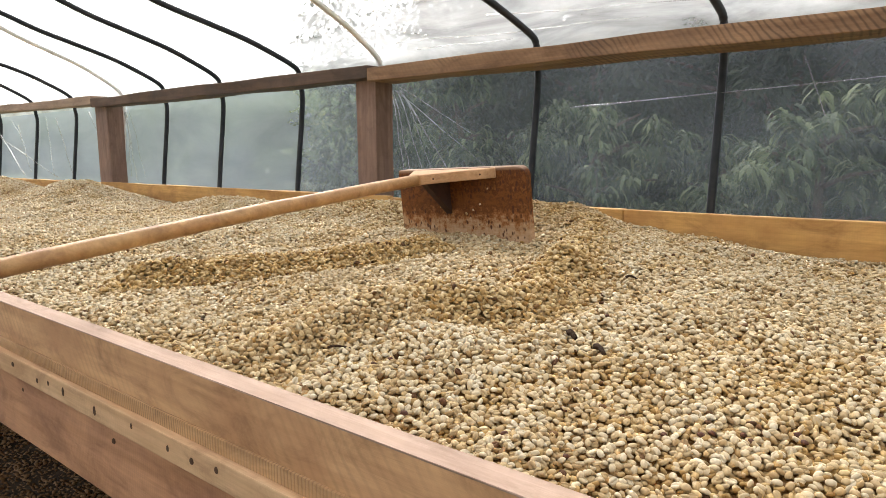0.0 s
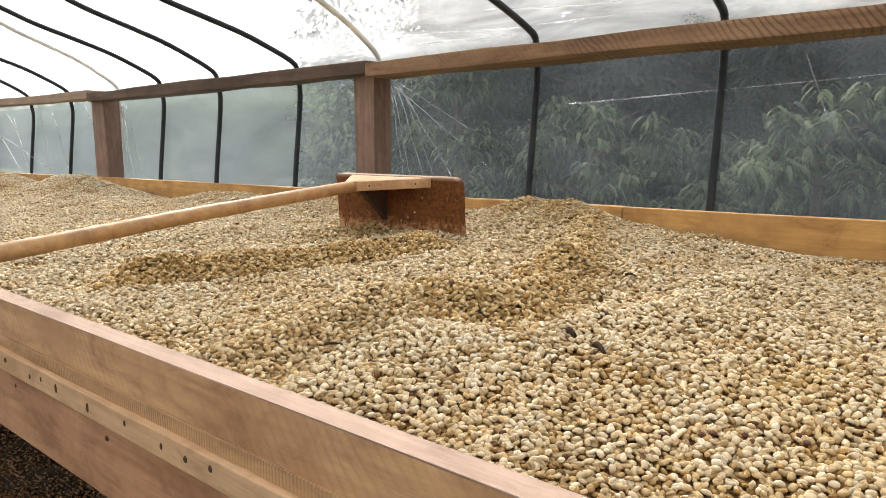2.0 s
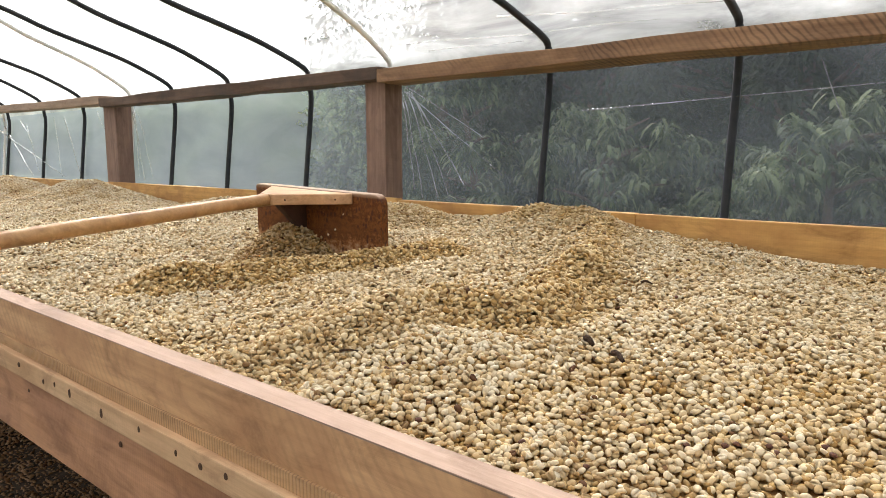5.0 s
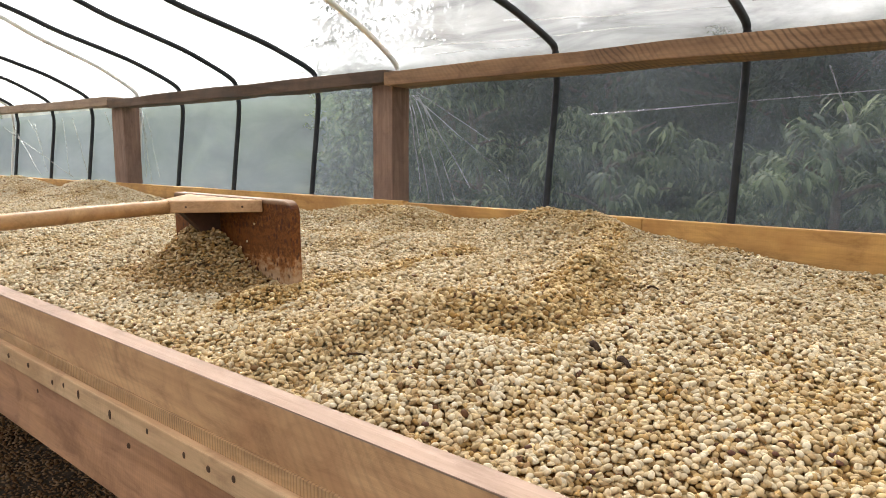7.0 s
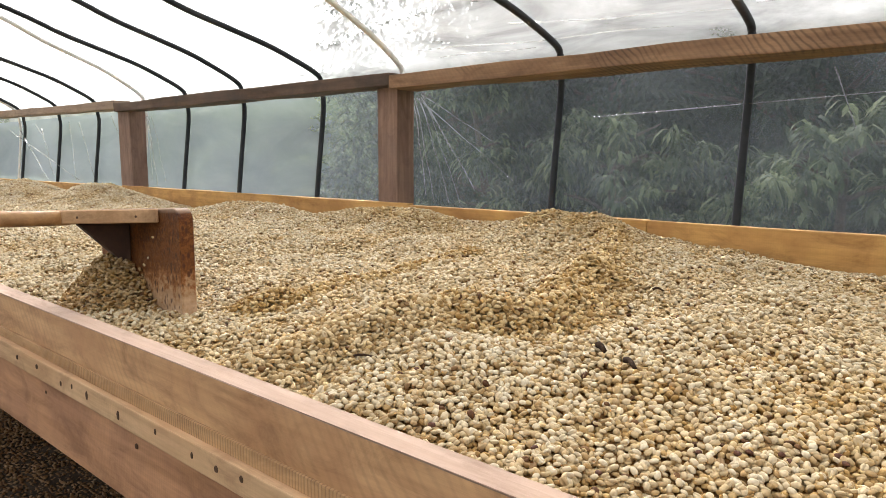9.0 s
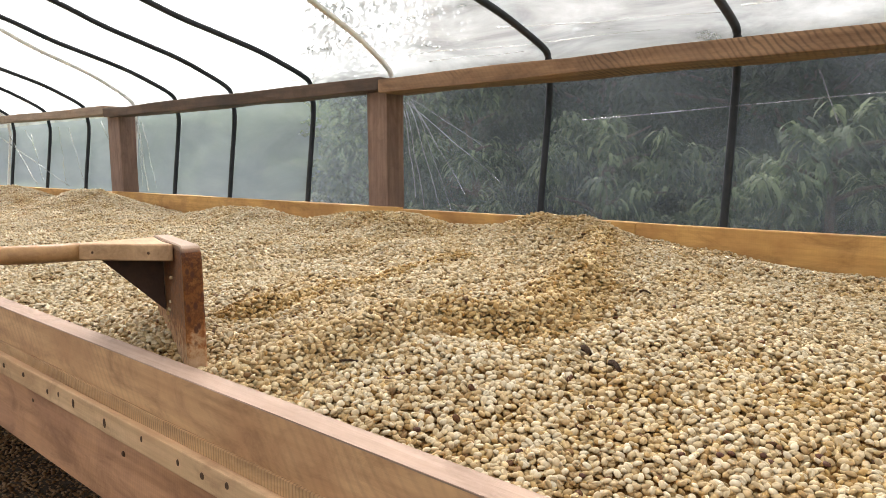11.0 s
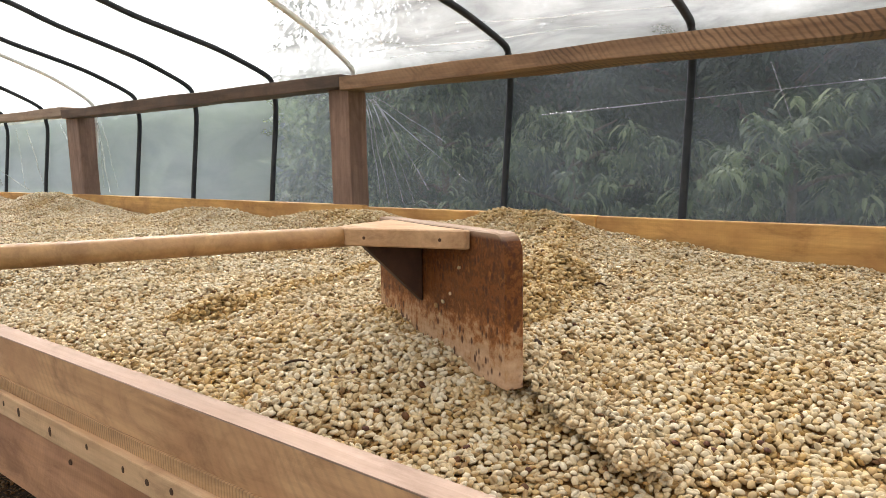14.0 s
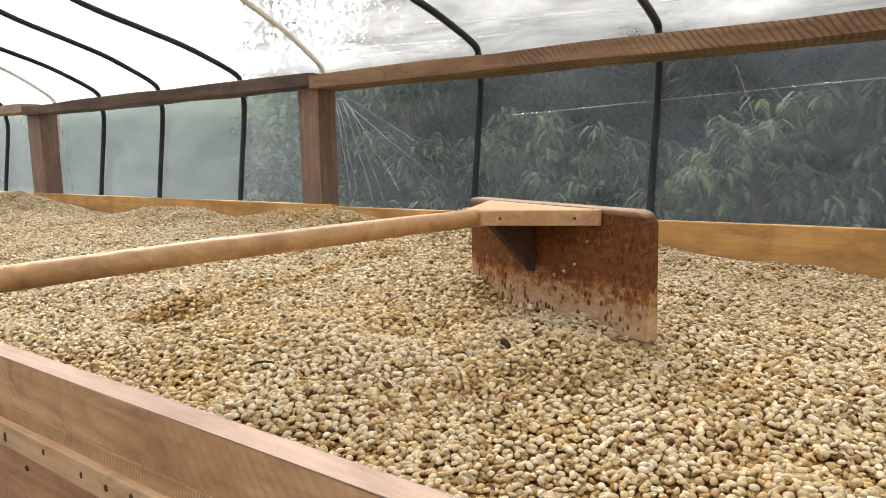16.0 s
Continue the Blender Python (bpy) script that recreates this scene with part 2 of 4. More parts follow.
def film_material(name, haze, dust, far_haze=0.0, tint=(0.86, 0.88, 0.89), blur=0.0, smear=0.1):
    """Greenhouse film: mostly clear, milky with dust, faintly glossy."""
    m, n, l, b = material(name, 0.25)
    n.remove(b)
    tc = n.new("ShaderNodeTexCoord")
    mp = n.new("ShaderNodeMapping")
    mp.inputs["Scale"].default_value = (1.0, 2.6, 2.6)
    l.new(tc.outputs["Object"], mp.inputs["Vector"])
    no = node(n, "ShaderNodeTexNoise", Scale=2.4, Detail=7.0, Roughness=0.62, Distortion=0.6)
    l.new(mp.outputs[0], no.inputs["Vector"])
    mr = node(n, "ShaderNodeMapRange", From_Min=0.35, From_Max=0.7, To_Min=haze, To_Max=haze + dust)
    l.new(no.outputs[0], mr.inputs[0])
    # the haze over the far end is painted in as milkier film there
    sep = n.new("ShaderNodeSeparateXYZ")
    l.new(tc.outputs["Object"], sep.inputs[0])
    old = node(n, "ShaderNodeMapRange", From_Min=-1.2, From_Max=-2.6, To_Min=0.0, To_Max=far_haze)
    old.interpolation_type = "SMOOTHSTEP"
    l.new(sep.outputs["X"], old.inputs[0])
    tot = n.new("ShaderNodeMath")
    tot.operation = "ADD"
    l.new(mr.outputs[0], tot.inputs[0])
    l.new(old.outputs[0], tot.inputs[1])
    mr = tot
    clear = n.new("ShaderNodeBsdfTransparent")
    clear.inputs[0].default_value = (0.95, 0.95, 0.94, 1)
    if blur:
        soft_glass = n.new("ShaderNodeBsdfRefraction")
        for k, v in (("Color", (0.95, 0.95, 0.94, 1)), ("IOR", 1.04), ("Roughness", smear)):
            soft_glass.inputs[k].default_value = v
        both = n.new("ShaderNodeMixShader")
        both.inputs[0].default_value = blur
        l.new(clear.outputs[0], both.inputs[1])
        l.new(soft_glass.outputs[0], both.inputs[2])
        clear = both
    tr = n.new("ShaderNodeBsdfTranslucent")
    tr.inputs[0].default_value = (*tint, 1)
    di = n.new("ShaderNodeBsdfDiffuse")
    di.inputs[0].default_value = (*tint, 1)
    milk = n.new("ShaderNodeMixShader")
    milk.inputs[0].default_value = 0.4
    l.new(tr.outputs[0], milk.inputs[1])
    l.new(di.outputs[0], milk.inputs[2])
    a = n.new("ShaderNodeMixShader")
    l.new(mr.outputs[0], a.inputs[0])
    l.new(clear.outputs[0], a.inputs[1])
    l.new(milk.outputs[0], a.inputs[2])
    gl = n.new("ShaderNodeBsdfGlossy")
    gl.inputs["Roughness"].default_value = 0.12
    fr = n.new("ShaderNodeFresnel")
    fr.inputs["IOR"].default_value = 1.3
    k = n.new("ShaderNodeMath")
    k.operation = "MULTIPLY"
    k.inputs[1].default_value = 0.5
    l.new(fr.outputs[0], k.inputs[0])
    o = n.new("ShaderNodeMixShader")
    l.new(k.outputs[0], o.inputs[0])
    l.new(a.outputs[0], o.inputs[1])
    l.new(gl.outputs[0], o.inputs[2])
    l.new(o.outputs[0], n["Material Output"].inputs["Surface"])
    return m


BLADE = blade_material()
BEAN = bean_material("parchment_coffee")
# heap coffee: damp brown, with the heap's shade also put into the colour
BEAN_DAMP_SHADE = bean_material("damp_shaded_coffee", 0.3)
# tray coffee, darkened in colour for the shade under the bed
BEAN_TRAY_SHADE = bean_material("tray_shaded_coffee", 0.74)
HUSK = rough_material("dried_husk", [(0.05, 0.02, 0.012), (0.10, 0.04, 0.022), (0.17, 0.075, 0.04)], 160, rough=0.6, bump=0.4, dist=0.001)
BED_SHEET = rough_material("gap_shade_underlayer", [(0.17, 0.075, 0.022), (0.28, 0.14, 0.045), (0.38, 0.22, 0.085)], 90, dist=0.003)
SOIL = rough_material("dark_soil", [(0.02, 0.014, 0.009), (0.05, 0.033, 0.02), (0.09, 0.06, 0.04)], 14)
GRASS = rough_material("rough_grass", [(0.03, 0.05, 0.015), (0.06, 0.09, 0.03), (0.10, 0.12, 0.05)], 3)
HOOP = rough_material("black_polyhose", [(0.012, 0.014, 0.016), (0.022, 0.024, 0.027), (0.03, 0.03, 0.034)], 30, rough=0.5, bump=0.1, dist=0.001)
ROD = rough_material("pale_cane", [(0.7, 0.68, 0.63), (0.78, 0.76, 0.72), (0.84, 0.82, 0.78)], 20, rough=0.6, bump=0.1, dist=0.001)
NAIL = rough_material("rusty_nail", [(0.05, 0.025, 0.015), (0.09, 0.045, 0.025), (0.12, 0.06, 0.03)], 200, rough=0.8, bump=0.2, dist=0.0005)
BARK = rough_material("bark", [(0.05, 0.04, 0.03), (0.1, 0.08, 0.06), (0.15, 0.12, 0.09)], 12)
TWIG = rough_material("dry_twig", [(0.03, 0.016, 0.009), (0.05, 0.028, 0.016), (0.08, 0.05, 0.03)], 90)
LEAF = leaf_material("broad_leaf", (0.03, 0.052, 0.024), (0.075, 0.11, 0.05), (0.25, 0.30, 0.15))
# darker copy of the leaf, its shade painted into the colour
LEAF_SHADE = leaf_material("shade_coloured_leaf", (0.02, 0.035, 0.016), (0.028, 0.048, 0.02), (0.05, 0.075, 0.03))
# brighter copy of the leaf, with the hazy light on far growth painted in
LEAF_FAR = leaf_material("haze_paled_foliage", (0.08, 0.125, 0.06), (0.16, 0.22, 0.10), (0.30, 0.36, 0.16))
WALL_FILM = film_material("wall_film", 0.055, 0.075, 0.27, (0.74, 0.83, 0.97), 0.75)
ROOF_FILM = film_material("roof_film", 0.22, 0.48, blur=0.5, smear=0.07)
CREASE = film_material("creased_film", 0.14, 0.2)
# backdrop green paled to paint distance haze
HILL = rough_material("haze_paled_woods", [(0.10, 0.14, 0.09), (0.15, 0.19, 0.12), (0.21, 0.25, 0.16)], 0.6, bump=0.0)
# near-black green, painted as the shade deep in the wood
GROVE_SHADE = rough_material("grove_shade_colour", [(0.008, 0.014, 0.008), (0.02, 0.032, 0.016), (0.035, 0.05, 0.025)], 1.5)


# ---- mesh helpers ----
def part(name, bm, mat, parent=None, label=""):
    me = bpy.data.meshes.new(name)
    bm.to_mesh(me)
    bm.free()
    me.materials.append(mat)
    ob = new(name, me)
    ob.parent = parent
    return tagged(ob, label)


def thing(name, label, category, group="", kind="", at=(0, 0, 0)):
    ob = new(name)
    ob.empty_display_size = 0.05
    ob.location = at
    return tagged(ob, label, category, group, kind)


def tri_mesh(name, verts, tris, mat, wet_shade=None):
    """A smooth mesh from arrays of corners and triangles, with an optional wetness and painted shade per corner."""
    me = bpy.data.meshes.new(name)
    me.vertices.add(len(verts))
    me.vertices.foreach_set("co", np.ascontiguousarray(verts, dtype=np.float32).ravel())
    me.loops.add(len(tris) * 3)
    me.loops.foreach_set("vertex_index", np.ascontiguousarray(tris, dtype=np.int32).ravel())
    me.polygons.add(len(tris))
    me.polygons.foreach_set("loop_start", np.arange(0, len(tris) * 3, 3, dtype=np.int32))
    me.polygons.foreach_set("use_smooth", np.ones(len(tris), dtype=bool))
    if wet_shade is not None:
        a = me.attributes.new("wet_shade", "FLOAT", "POINT")
        a.data.foreach_set("value", np.ascontiguousarray(wet_shade, dtype=np.float32))
    me.update()
    me.validate()
    me.materials.append(mat)
    return me


def board(length, depth, height, wobble=0.002, bevel=0.003, step=0.12, seed=0):
    """A sawn board from x = 0 to length, y = 0 to depth, z = 0 to height, with slightly uneven edges."""
    bm = bmesh.new()
    n = max(2, int(length / step))
    rnd = random.Random(seed)
    rings = []
    for i in range(n + 1):
        x = length * i / n
        w = [(rnd.uniform(-1, 1) * wobble, rnd.uniform(-1, 1) * wobble) for _ in range(4)]
        rings.append([bm.verts.new((x, y + dy, z + dz)) for (y, z), (dy, dz) in zip(((0, 0), (depth, 0), (depth, height), (0, height)), w)])
    for a, b in zip(rings, rings[1:]):
        for k in range(4):
            bm.faces.new((a[k], b[k], b[(k + 1) % 4], a[(k + 1) % 4]))
    bm.faces.new(rings[0])
    bm.faces.new(rings[-1][::-1])
    bmesh.ops.recalc_face_normals(bm, faces=bm.faces)
    sharp = [e for e in bm.edges if e.is_manifold and e.calc_face_angle(0) > 0.9]
    if bevel:
        bmesh.ops.bevel(bm, geom=sharp, offset=bevel, segments=2, affect="EDGES", profile=0.6)
    return bm


def tube(points, radius, sides=10, taper=None):
    """A round bar through points."""
    bm = bmesh.new()
    pts = [Vector(p) for p in points]
    rings = []
    for i, p in enumerate(pts):
        d = (pts[min(i + 1, len(pts) - 1)] - pts[max(i - 1, 0)]).normalized()
        u = d.cross(Vector((0.0, 0.0, 1.0)) if abs(d.z) < 0.9 else Vector((1.0, 0.0, 0.0))).normalized()
        v = d.cross(u)
        r = radius if taper is None else radius * (1 + (taper - 1) * i / (len(pts) - 1))
        rings.append([bm.verts.new(p + r * (math.cos(a) * u + math.sin(a) * v)) for a in [2 * math.pi * k / sides for k in range(sides)]])
    for a, b in zip(rings, rings[1:]):
        for k in range(sides):
            f = bm.faces.new((a[k], a[(k + 1) % sides], b[(k + 1) % sides], b[k]))
            f.smooth = True
    bm.faces.new(rings[0][::-1])
    bm.faces.new(rings[-1])
    bmesh.ops.recalc_face_normals(bm, faces=bm.faces)
    return bm


def spline(points, n):
    """Catmull-Rom points through the given ones."""
    p = [Vector(points[0])] + [Vector(q) for q in points] + [Vector(points[-1])]
    out = []
    for i in range(1, len(p) - 2):
        for k in range(n):
            t = k / n
            a, b, c, d = p[i - 1], p[i], p[i + 1], p[i + 2]
            out.append(0.5 * ((2 * b) + (c - a) * t + (2 * a - 5 * b + 4 * c - d) * t * t + (3 * b - a - 3 * c + d) * t ** 3))
    out.append(p[-2])
    return out


# ---- ground ----
FLOOR = -0.92
bm = bmesh.new()
bmesh.ops.create_grid(bm, x_segments=60, y_segments=60, size=400)
for v in bm.verts:
    v.co.z = FLOOR - 0.02
tagged(part("ground", bm, GRASS), "rough grassy ground around the greenhouse", "ground", kind="structure")
bm = bmesh.new()
bmesh.ops.create_grid(bm, x_segments=90, y_segments=30, size=1)
for v in bm.verts:
    v.co = (v.co.x * 5.6 - 3.4, v.co.y * 2.1 - 0.4, FLOOR + 0.012 * noise.noise(v.co * 30))
tagged(part("floor", bm, SOIL), "dark bare soil floor under the drying beds", "floor", kind="structure")

# ---- greenhouse frame and film ----
RIDGE_Y = -0.4
SIDE = [(1.67, FLOOR), (1.675, -0.3), (1.712, 0.1), (1.748, 0.40), (1.746, 0.475), (1.736, 0.530), (1.70, 0.562), (1.61, 0.606), (1.51, 0.648), (1.37, 0.692),
        (1.22, 0.738), (1.03, 0.81), (0.6, 0.94), (0.1, 1.05), (RIDGE_Y, 1.09)]
RISE = [(-8.6, 1.14), (-4.6, 1.12), (-3.06, 0.96), (-2.6, 0.96), (-2.065, 0.78), (-1.03, 0.65), (1.9, 0.64)]


def arched(x, z):
    """Height of the roof at x: the hoops sag towards the newer end."""
    k = np.interp(x, [p[0] for p in RISE], [p[1] for p in RISE])
    return z if z < 0.52 else 0.52 + (z - 0.52) * float(k)


ARCH = SIDE + [(2 * RIDGE_Y - y, z) for y, z in SIDE[-2::-1]]
greenhouse = thing("greenhouse", "low film-covered greenhouse with timber posts and black hose hoops", "greenhouse")
X0, X1 = -8.6, 1.9
for x in (-8.1, -7.5, -6.9, -6.35, -5.82, -5.22, -4.60, -4.04, -3.05, -2.585, -2.06, -1.032, -0.532, -0.05, 0.95, 1.45):
    h = part("hoop", tube(spline([(0, y, arched(x, z)) for y, z in ARCH], 4), 0.0096, 10), HOOP, greenhouse, "black hose hoop")
    h.location.x = x
# pale canes lean a little along the house as they rise
for x, lean in ((-7.2, 0.3), (-5.3, 0.3), (-3.47, 0.36), (-1.64, 0.36), (0.42, 0.3)):
    half = [(lean * max(0.0, 1.75 - y), y, arched(x + lean * max(0.0, 1.75 - y), z) - 0.004) for y, z in SIDE]
    cane = half + [(2 * half[-1][0] - p[0], 2 * RIDGE_Y - p[1], p[2]) for p in half[-2::-1]]
    h = part("cane_rib", tube(spline(cane, 4), 0.0088, 8), ROD, greenhouse, "pale cane rib beside the post")
    h.location.x = x


def post(x, y, wide=0.089):
    p = part("post", board(1.388, 0.079, wide, 0.0015, 0.003, 0.2, int(abs(x) * 10)), WOOD_POST, greenhouse, "weathered square timber post")
    p.matrix_basis = pose(x + wide, y, FLOOR, 0, -90, 0)
    return p


for x, w in ((-7.25, 0.1), (-5.82, 0.1), (-3.55, 0.13), (-1.652, 0.089), (0.30, 0.09)):
    post(x, 1.64, w)
for x in (-5.35, -3.425, -1.652, 0.30):
    post(x, -2.52)
# top rails: three lengths of different age, butted over the posts
for (a, b, mat, z, hgt, label) in ((-1.56, 1.8, WOOD_RAIL, 0.4505, 0.041, "rough-sawn brown rail with diagonal saw marks"),
                                   (-3.50, -1.56, WOOD_RAIL_OLD, 0.457, 0.043, "old dark rail stained by damp"),
                                   (-8.5, -3.50, WOOD_RAIL_GREY, 0.472, 0.041, "greyed rail")):
    r = part("rail", board(b - a, 0.13 if a > -2 else 0.085, hgt, 0.0032, 0.003, 0.22, int(-a * 7)), mat, greenhouse, label)
    r.location = (a, 1.60, z + (0.0625 if a < -8 else 0.0))
    r.rotation_euler.y = 0.0125 if a < -8 else 0.0
    r = part("rail", board(b - a, 0.13, hgt, 0.0035, 0.003, 0.16, int(-a * 9)), mat, greenhouse)
    r.location = (a, -2.53, z)


def film_sheet(name, profile, mat, label, x0=X0, x1=X1, ripple=0.006, step=0.05):
    pts = spline([(0, y, z) for y, z in profile], 5)
    bm = bmesh.new()
    n = int((x1 - x0) / step)
    grid = []
    for i in range(n + 1):
        x = x0 + (x1 - x0) * i / n
        col = []
        for p in pts:
            away = Vector((0, p.y - RIDGE_Y, max(p.z, 0) * 1.2)).normalized()
            d = 0.016 + ripple * noise.fractal(Vector((x * 2.2, p.y * 3 + x * 1.5, p.z * 3)), 1.0, 2.0, 4)
            col.append(bm.verts.new(Vector((x, p.y, arched(x, p.z))) + away * d))
        grid.append(col)
    for a, b in zip(grid, grid[1:]):
        for k in range(len(pts) - 1):
            bm.faces.new((a[k], b[k], b[k + 1], a[k + 1])).smooth = True
    return part(name, bm, mat, greenhouse, label)


SEAM = 4
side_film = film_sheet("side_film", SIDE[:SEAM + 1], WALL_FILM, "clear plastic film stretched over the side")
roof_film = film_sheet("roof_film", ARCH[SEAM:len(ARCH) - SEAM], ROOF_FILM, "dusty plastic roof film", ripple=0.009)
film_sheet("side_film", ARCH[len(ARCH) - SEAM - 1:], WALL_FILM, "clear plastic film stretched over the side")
for x in (X0, X1):
    bm = bmesh.new()
    bm.faces.new([bm.verts.new((x, y, arched(x, z))) for y, z in ARCH])
    part("end_film", bm, ROOF_FILM, greenhouse, "plastic film closing the end")


def crease(points, width, sheet):
    """A pleat in the film: a thin raised fold along points."""
    c = part("film_fold", tube([Vector(p) for p in points], width, 5, 0.5), CREASE, sheet, "whitish fold in the film")
    return c


def wall_y(z):
    for (ya, za), (yb, zb) in zip(SIDE, SIDE[1:]):
        if za <= z <= zb:
            return ya + (yb - ya) * (z - za) / (zb - za)
    return 1.77


for xa, za, xb, zb, w in ((-1.55, 0.43, -1.30, 0.14, 0.0034), (-1.56, 0.43, -1.40, 0.10, 0.0024), (-1.57, 0.43, -1.16, 0.17, 0.002), (-1.59, 0.43, -1.50, 0.12, 0.0026), (-1.55, 0.44, -1.24, 0.28, 0.0018),
                          (-1.54, 0.43, -1.35, 0.09, 0.0018), (-1.58, 0.43, -1.46, 0.09, 0.0022),
                          (-3.45, 0.44, -3.30, 0.10, 0.0050), (-3.43, 0.44, -3.36, 0.12, 0.004), (-3.40, 0.44, -3.22, 0.12, 0.0028), (-3.75, 0.46, -3.70, 0.12, 0.0028), (-3.86, 0.46, -3.60, 0.16, 0.0028),
                          (-4.3, 0.44, -4.05, 0.12, 0.0036), (-4.45, 0.45, -4.30, 0.10, 0.003), (-4.9, 0.42, -4.65, 0.12, 0.003), (-5.0, 0.45, -4.78, 0.30, 0.003), (-5.5, 0.42, -4.25, 0.10, 0.0042),
                          (-5.3, 0.42, -4.75, 0.10, 0.004), (-0.92, 0.345, -0.20, 0.375, 0.0018), (-0.20, 0.375, 0.5, 0.40, 0.0018), (-0.36, 0.43, -0.31, 0.30, 0.0018)):
    crease([(xa + (xb - xa) * k / 6, wall_y(za + (zb - za) * k / 6) - 0.006 + 0.003 * math.sin(k * 2.1 + xa), za + (zb - za) * k / 6) for k in range(7)], w, side_film)
ROOFTOP = spline([(0, y, z) for y, z in SIDE[5:]], 6)
for xa, xb, k0, k1 in ((-1.5, -0.7, 8, 5), (-1.1, -0.55, 13, 8), (-0.5, 0.1, 9, 8), (-1.45, -1.1, 4, 3)):
    crease([(xa + (xb - xa) * i / 6, ROOFTOP[round(k0 + (k1 - k0) * i / 6)].y, arched(xa + (xb - xa) * i / 6, ROOFTOP[round(k0 + (k1 - k0) * i / 6)].z) + 0.006) for i in range(7)], 0.0022, roof_film)

# ---- drying bed ----
bed = thing("drying_bed", "long raised wooden drying bed with plank sides", "drying bed")
NX0, NX1 = -7.4, 1.4
LEN = NX1 - NX0


def bed_board(name, y, z, depth, height, mat, label, x0=NX0, length=LEN, wob=0.0015, bev=0.003, seed=1):
    b = part(name, board(length, depth, height, wob, bev, 0.25, seed), mat, bed, label)
    b.location = (x0, y, z)
    return b


bed_board("side_board", 0.4355, -0.0425, 0.026, 0.0548, WOOD_NEAR, "warm sawn pine side board", wob=0.0003, bev=0.0004, seed=3)
bed_board("edge_cap", 0.4353, 0.0124, 0.0265, 0.0018, WOOD_CAP, "pale planed top edge", bev=0.0003, wob=0.0004, seed=4)
bed_board("sawn_strip", 0.4325, -0.0785, 0.029, 0.0357, WOOD_STRIP, "pine strip with saw marks", wob=0.0006, bev=0.0015, seed=5)
batten = bed_board("batten", 0.423, -0.0875, 0.0095, 0.0295, WOOD_BATTEN, "nailed pine batten", wob=0.0008, bev=0.002, seed=6)
apron = bed_board("apron", 0.435, -0.194, 0.028, 0.1145, WOOD_APRON, "reddish lower apron board", wob=0.002, seed=7)
nail_bm = bmesh.new()
bmesh.ops.create_cone(nail_bm, cap_ends=True, segments=10, radius1=0.0038, radius2=0.0028, depth=0.0016)
nail = part("nail", nail_bm, NAIL, batten, "rusty nail head")
nail_mesh = nail.data
spots = [-1.179, -1.096, -1.006, -0.967, -0.919, -0.828, -0.734, -0.655, -0.608, -0.563, -0.47, -0.40, -0.31, -1.3, -1.5]
for i, x in enumerate(spots):
    o = nail if i == 0 else new("nail", nail_mesh)
    o.parent = batten
    o.matrix_basis = Matrix.Translation(-batten.location) @ pose(x, 0.4225, -0.0715 + 0.003 * math.sin(i * 2.3), 90, 0, 0) @ Matrix.Diagonal((0.8 + 0.3 * math.sin(i * 1.7), (1.9 if i in (4, 5) else 1.1) + 0.5 * math.sin(i * 3.1) ** 2, 1, 1))
for x, z in ((-1.10, -0.112), (-0.81, -0.112), (-0.42, -0.13)):
    o = new("nail", nail_mesh)
    o.parent = apron
    o.matrix_basis = Matrix.Translation(-apron.location) @ pose(x, 0.434, z, 90, 0, 0)
for a, b, sd in ((-7.4, -3.526, 11), (-3.524, -1.507, 12), (-1.505, -0.714, 13), (-0.712, 1.4, 14)):
    bed_board("far_board", 1.63, -0.14, 0.026, 0.229 + (0.004 if sd == 12 else 0), WOOD_FAR, "golden back board", a, b - a, seed=sd)
for x in (-7.426, 1.4):
    e = part("end_board", board(1.22, 0.026, 0.19, 0.001, 0.002, 0.25, 21), WOOD_FAR, bed, "plank closing the end of the bed")
    e.matrix_basis = pose(x + 0.026, 0.435, -0.14, 0, 0, 90)
bed_board("bed_floor", 0.464, -0.17, 1.165, 0.02, WOOD_APRON, "slatted floor of the bed", wob=0.0, bev=0, seed=15)
for x in (-6.4, -4.6, -2.8, -0.42, 0.9):
    for y in (0.47, 1.55):
        leg = part("leg", board(0.75, 0.07, 0.07, 0.001, 0.003, 0.3, 3), WOOD_POST, bed)
        leg.matrix_basis = pose(x + 0.07, y, FLOOR, 0, -90, 0)

# ---- coffee on the bed ----
rng = np.random.default_rng(7)


def value_noise(x, y, scale, seed):
    """Smooth noise in -1..1 on arrays."""
    x, y = np.asarray(x) / scale + 100, np.asarray(y) / scale + 100
    xi, yi = np.floor(x).astype(int), np.floor(y).astype(int)
    fx, fy = x - xi, y - yi
    fx, fy = fx * fx * (3 - 2 * fx), fy * fy * (3 - 2 * fy)

    def h(a, b):
        k = (a * 374761393 + b * 668265263 + seed * 1442695) & 0x7FFFFFFF
        k = ((k ^ (k >> 13)) * 1274126177) & 0x7FFFFFFF
        return (k & 0xFFFF) / 32767.5 - 1

    return (h(xi, yi) * (1 - fx) + h(xi + 1, yi) * fx) * (1 - fy) + (h(xi, yi + 1) * (1 - fx) + h(xi + 1, yi + 1) * fx) * fy


def near_line(x, y, pts):
    """Distance of points from a polyline."""
    best = np.full(np.shape(x), 9.0)
    for (ax, ay), (bx, by) in zip(pts, pts[1:]):
        dx, dy = bx - ax, by - ay
        t = np.clip(((x - ax) * dx + (y - ay) * dy) / (dx * dx + dy * dy), 0, 1)
        best = np.minimum(best, np.hypot(x - ax - t * dx, y - ay - t * dy))
    return best


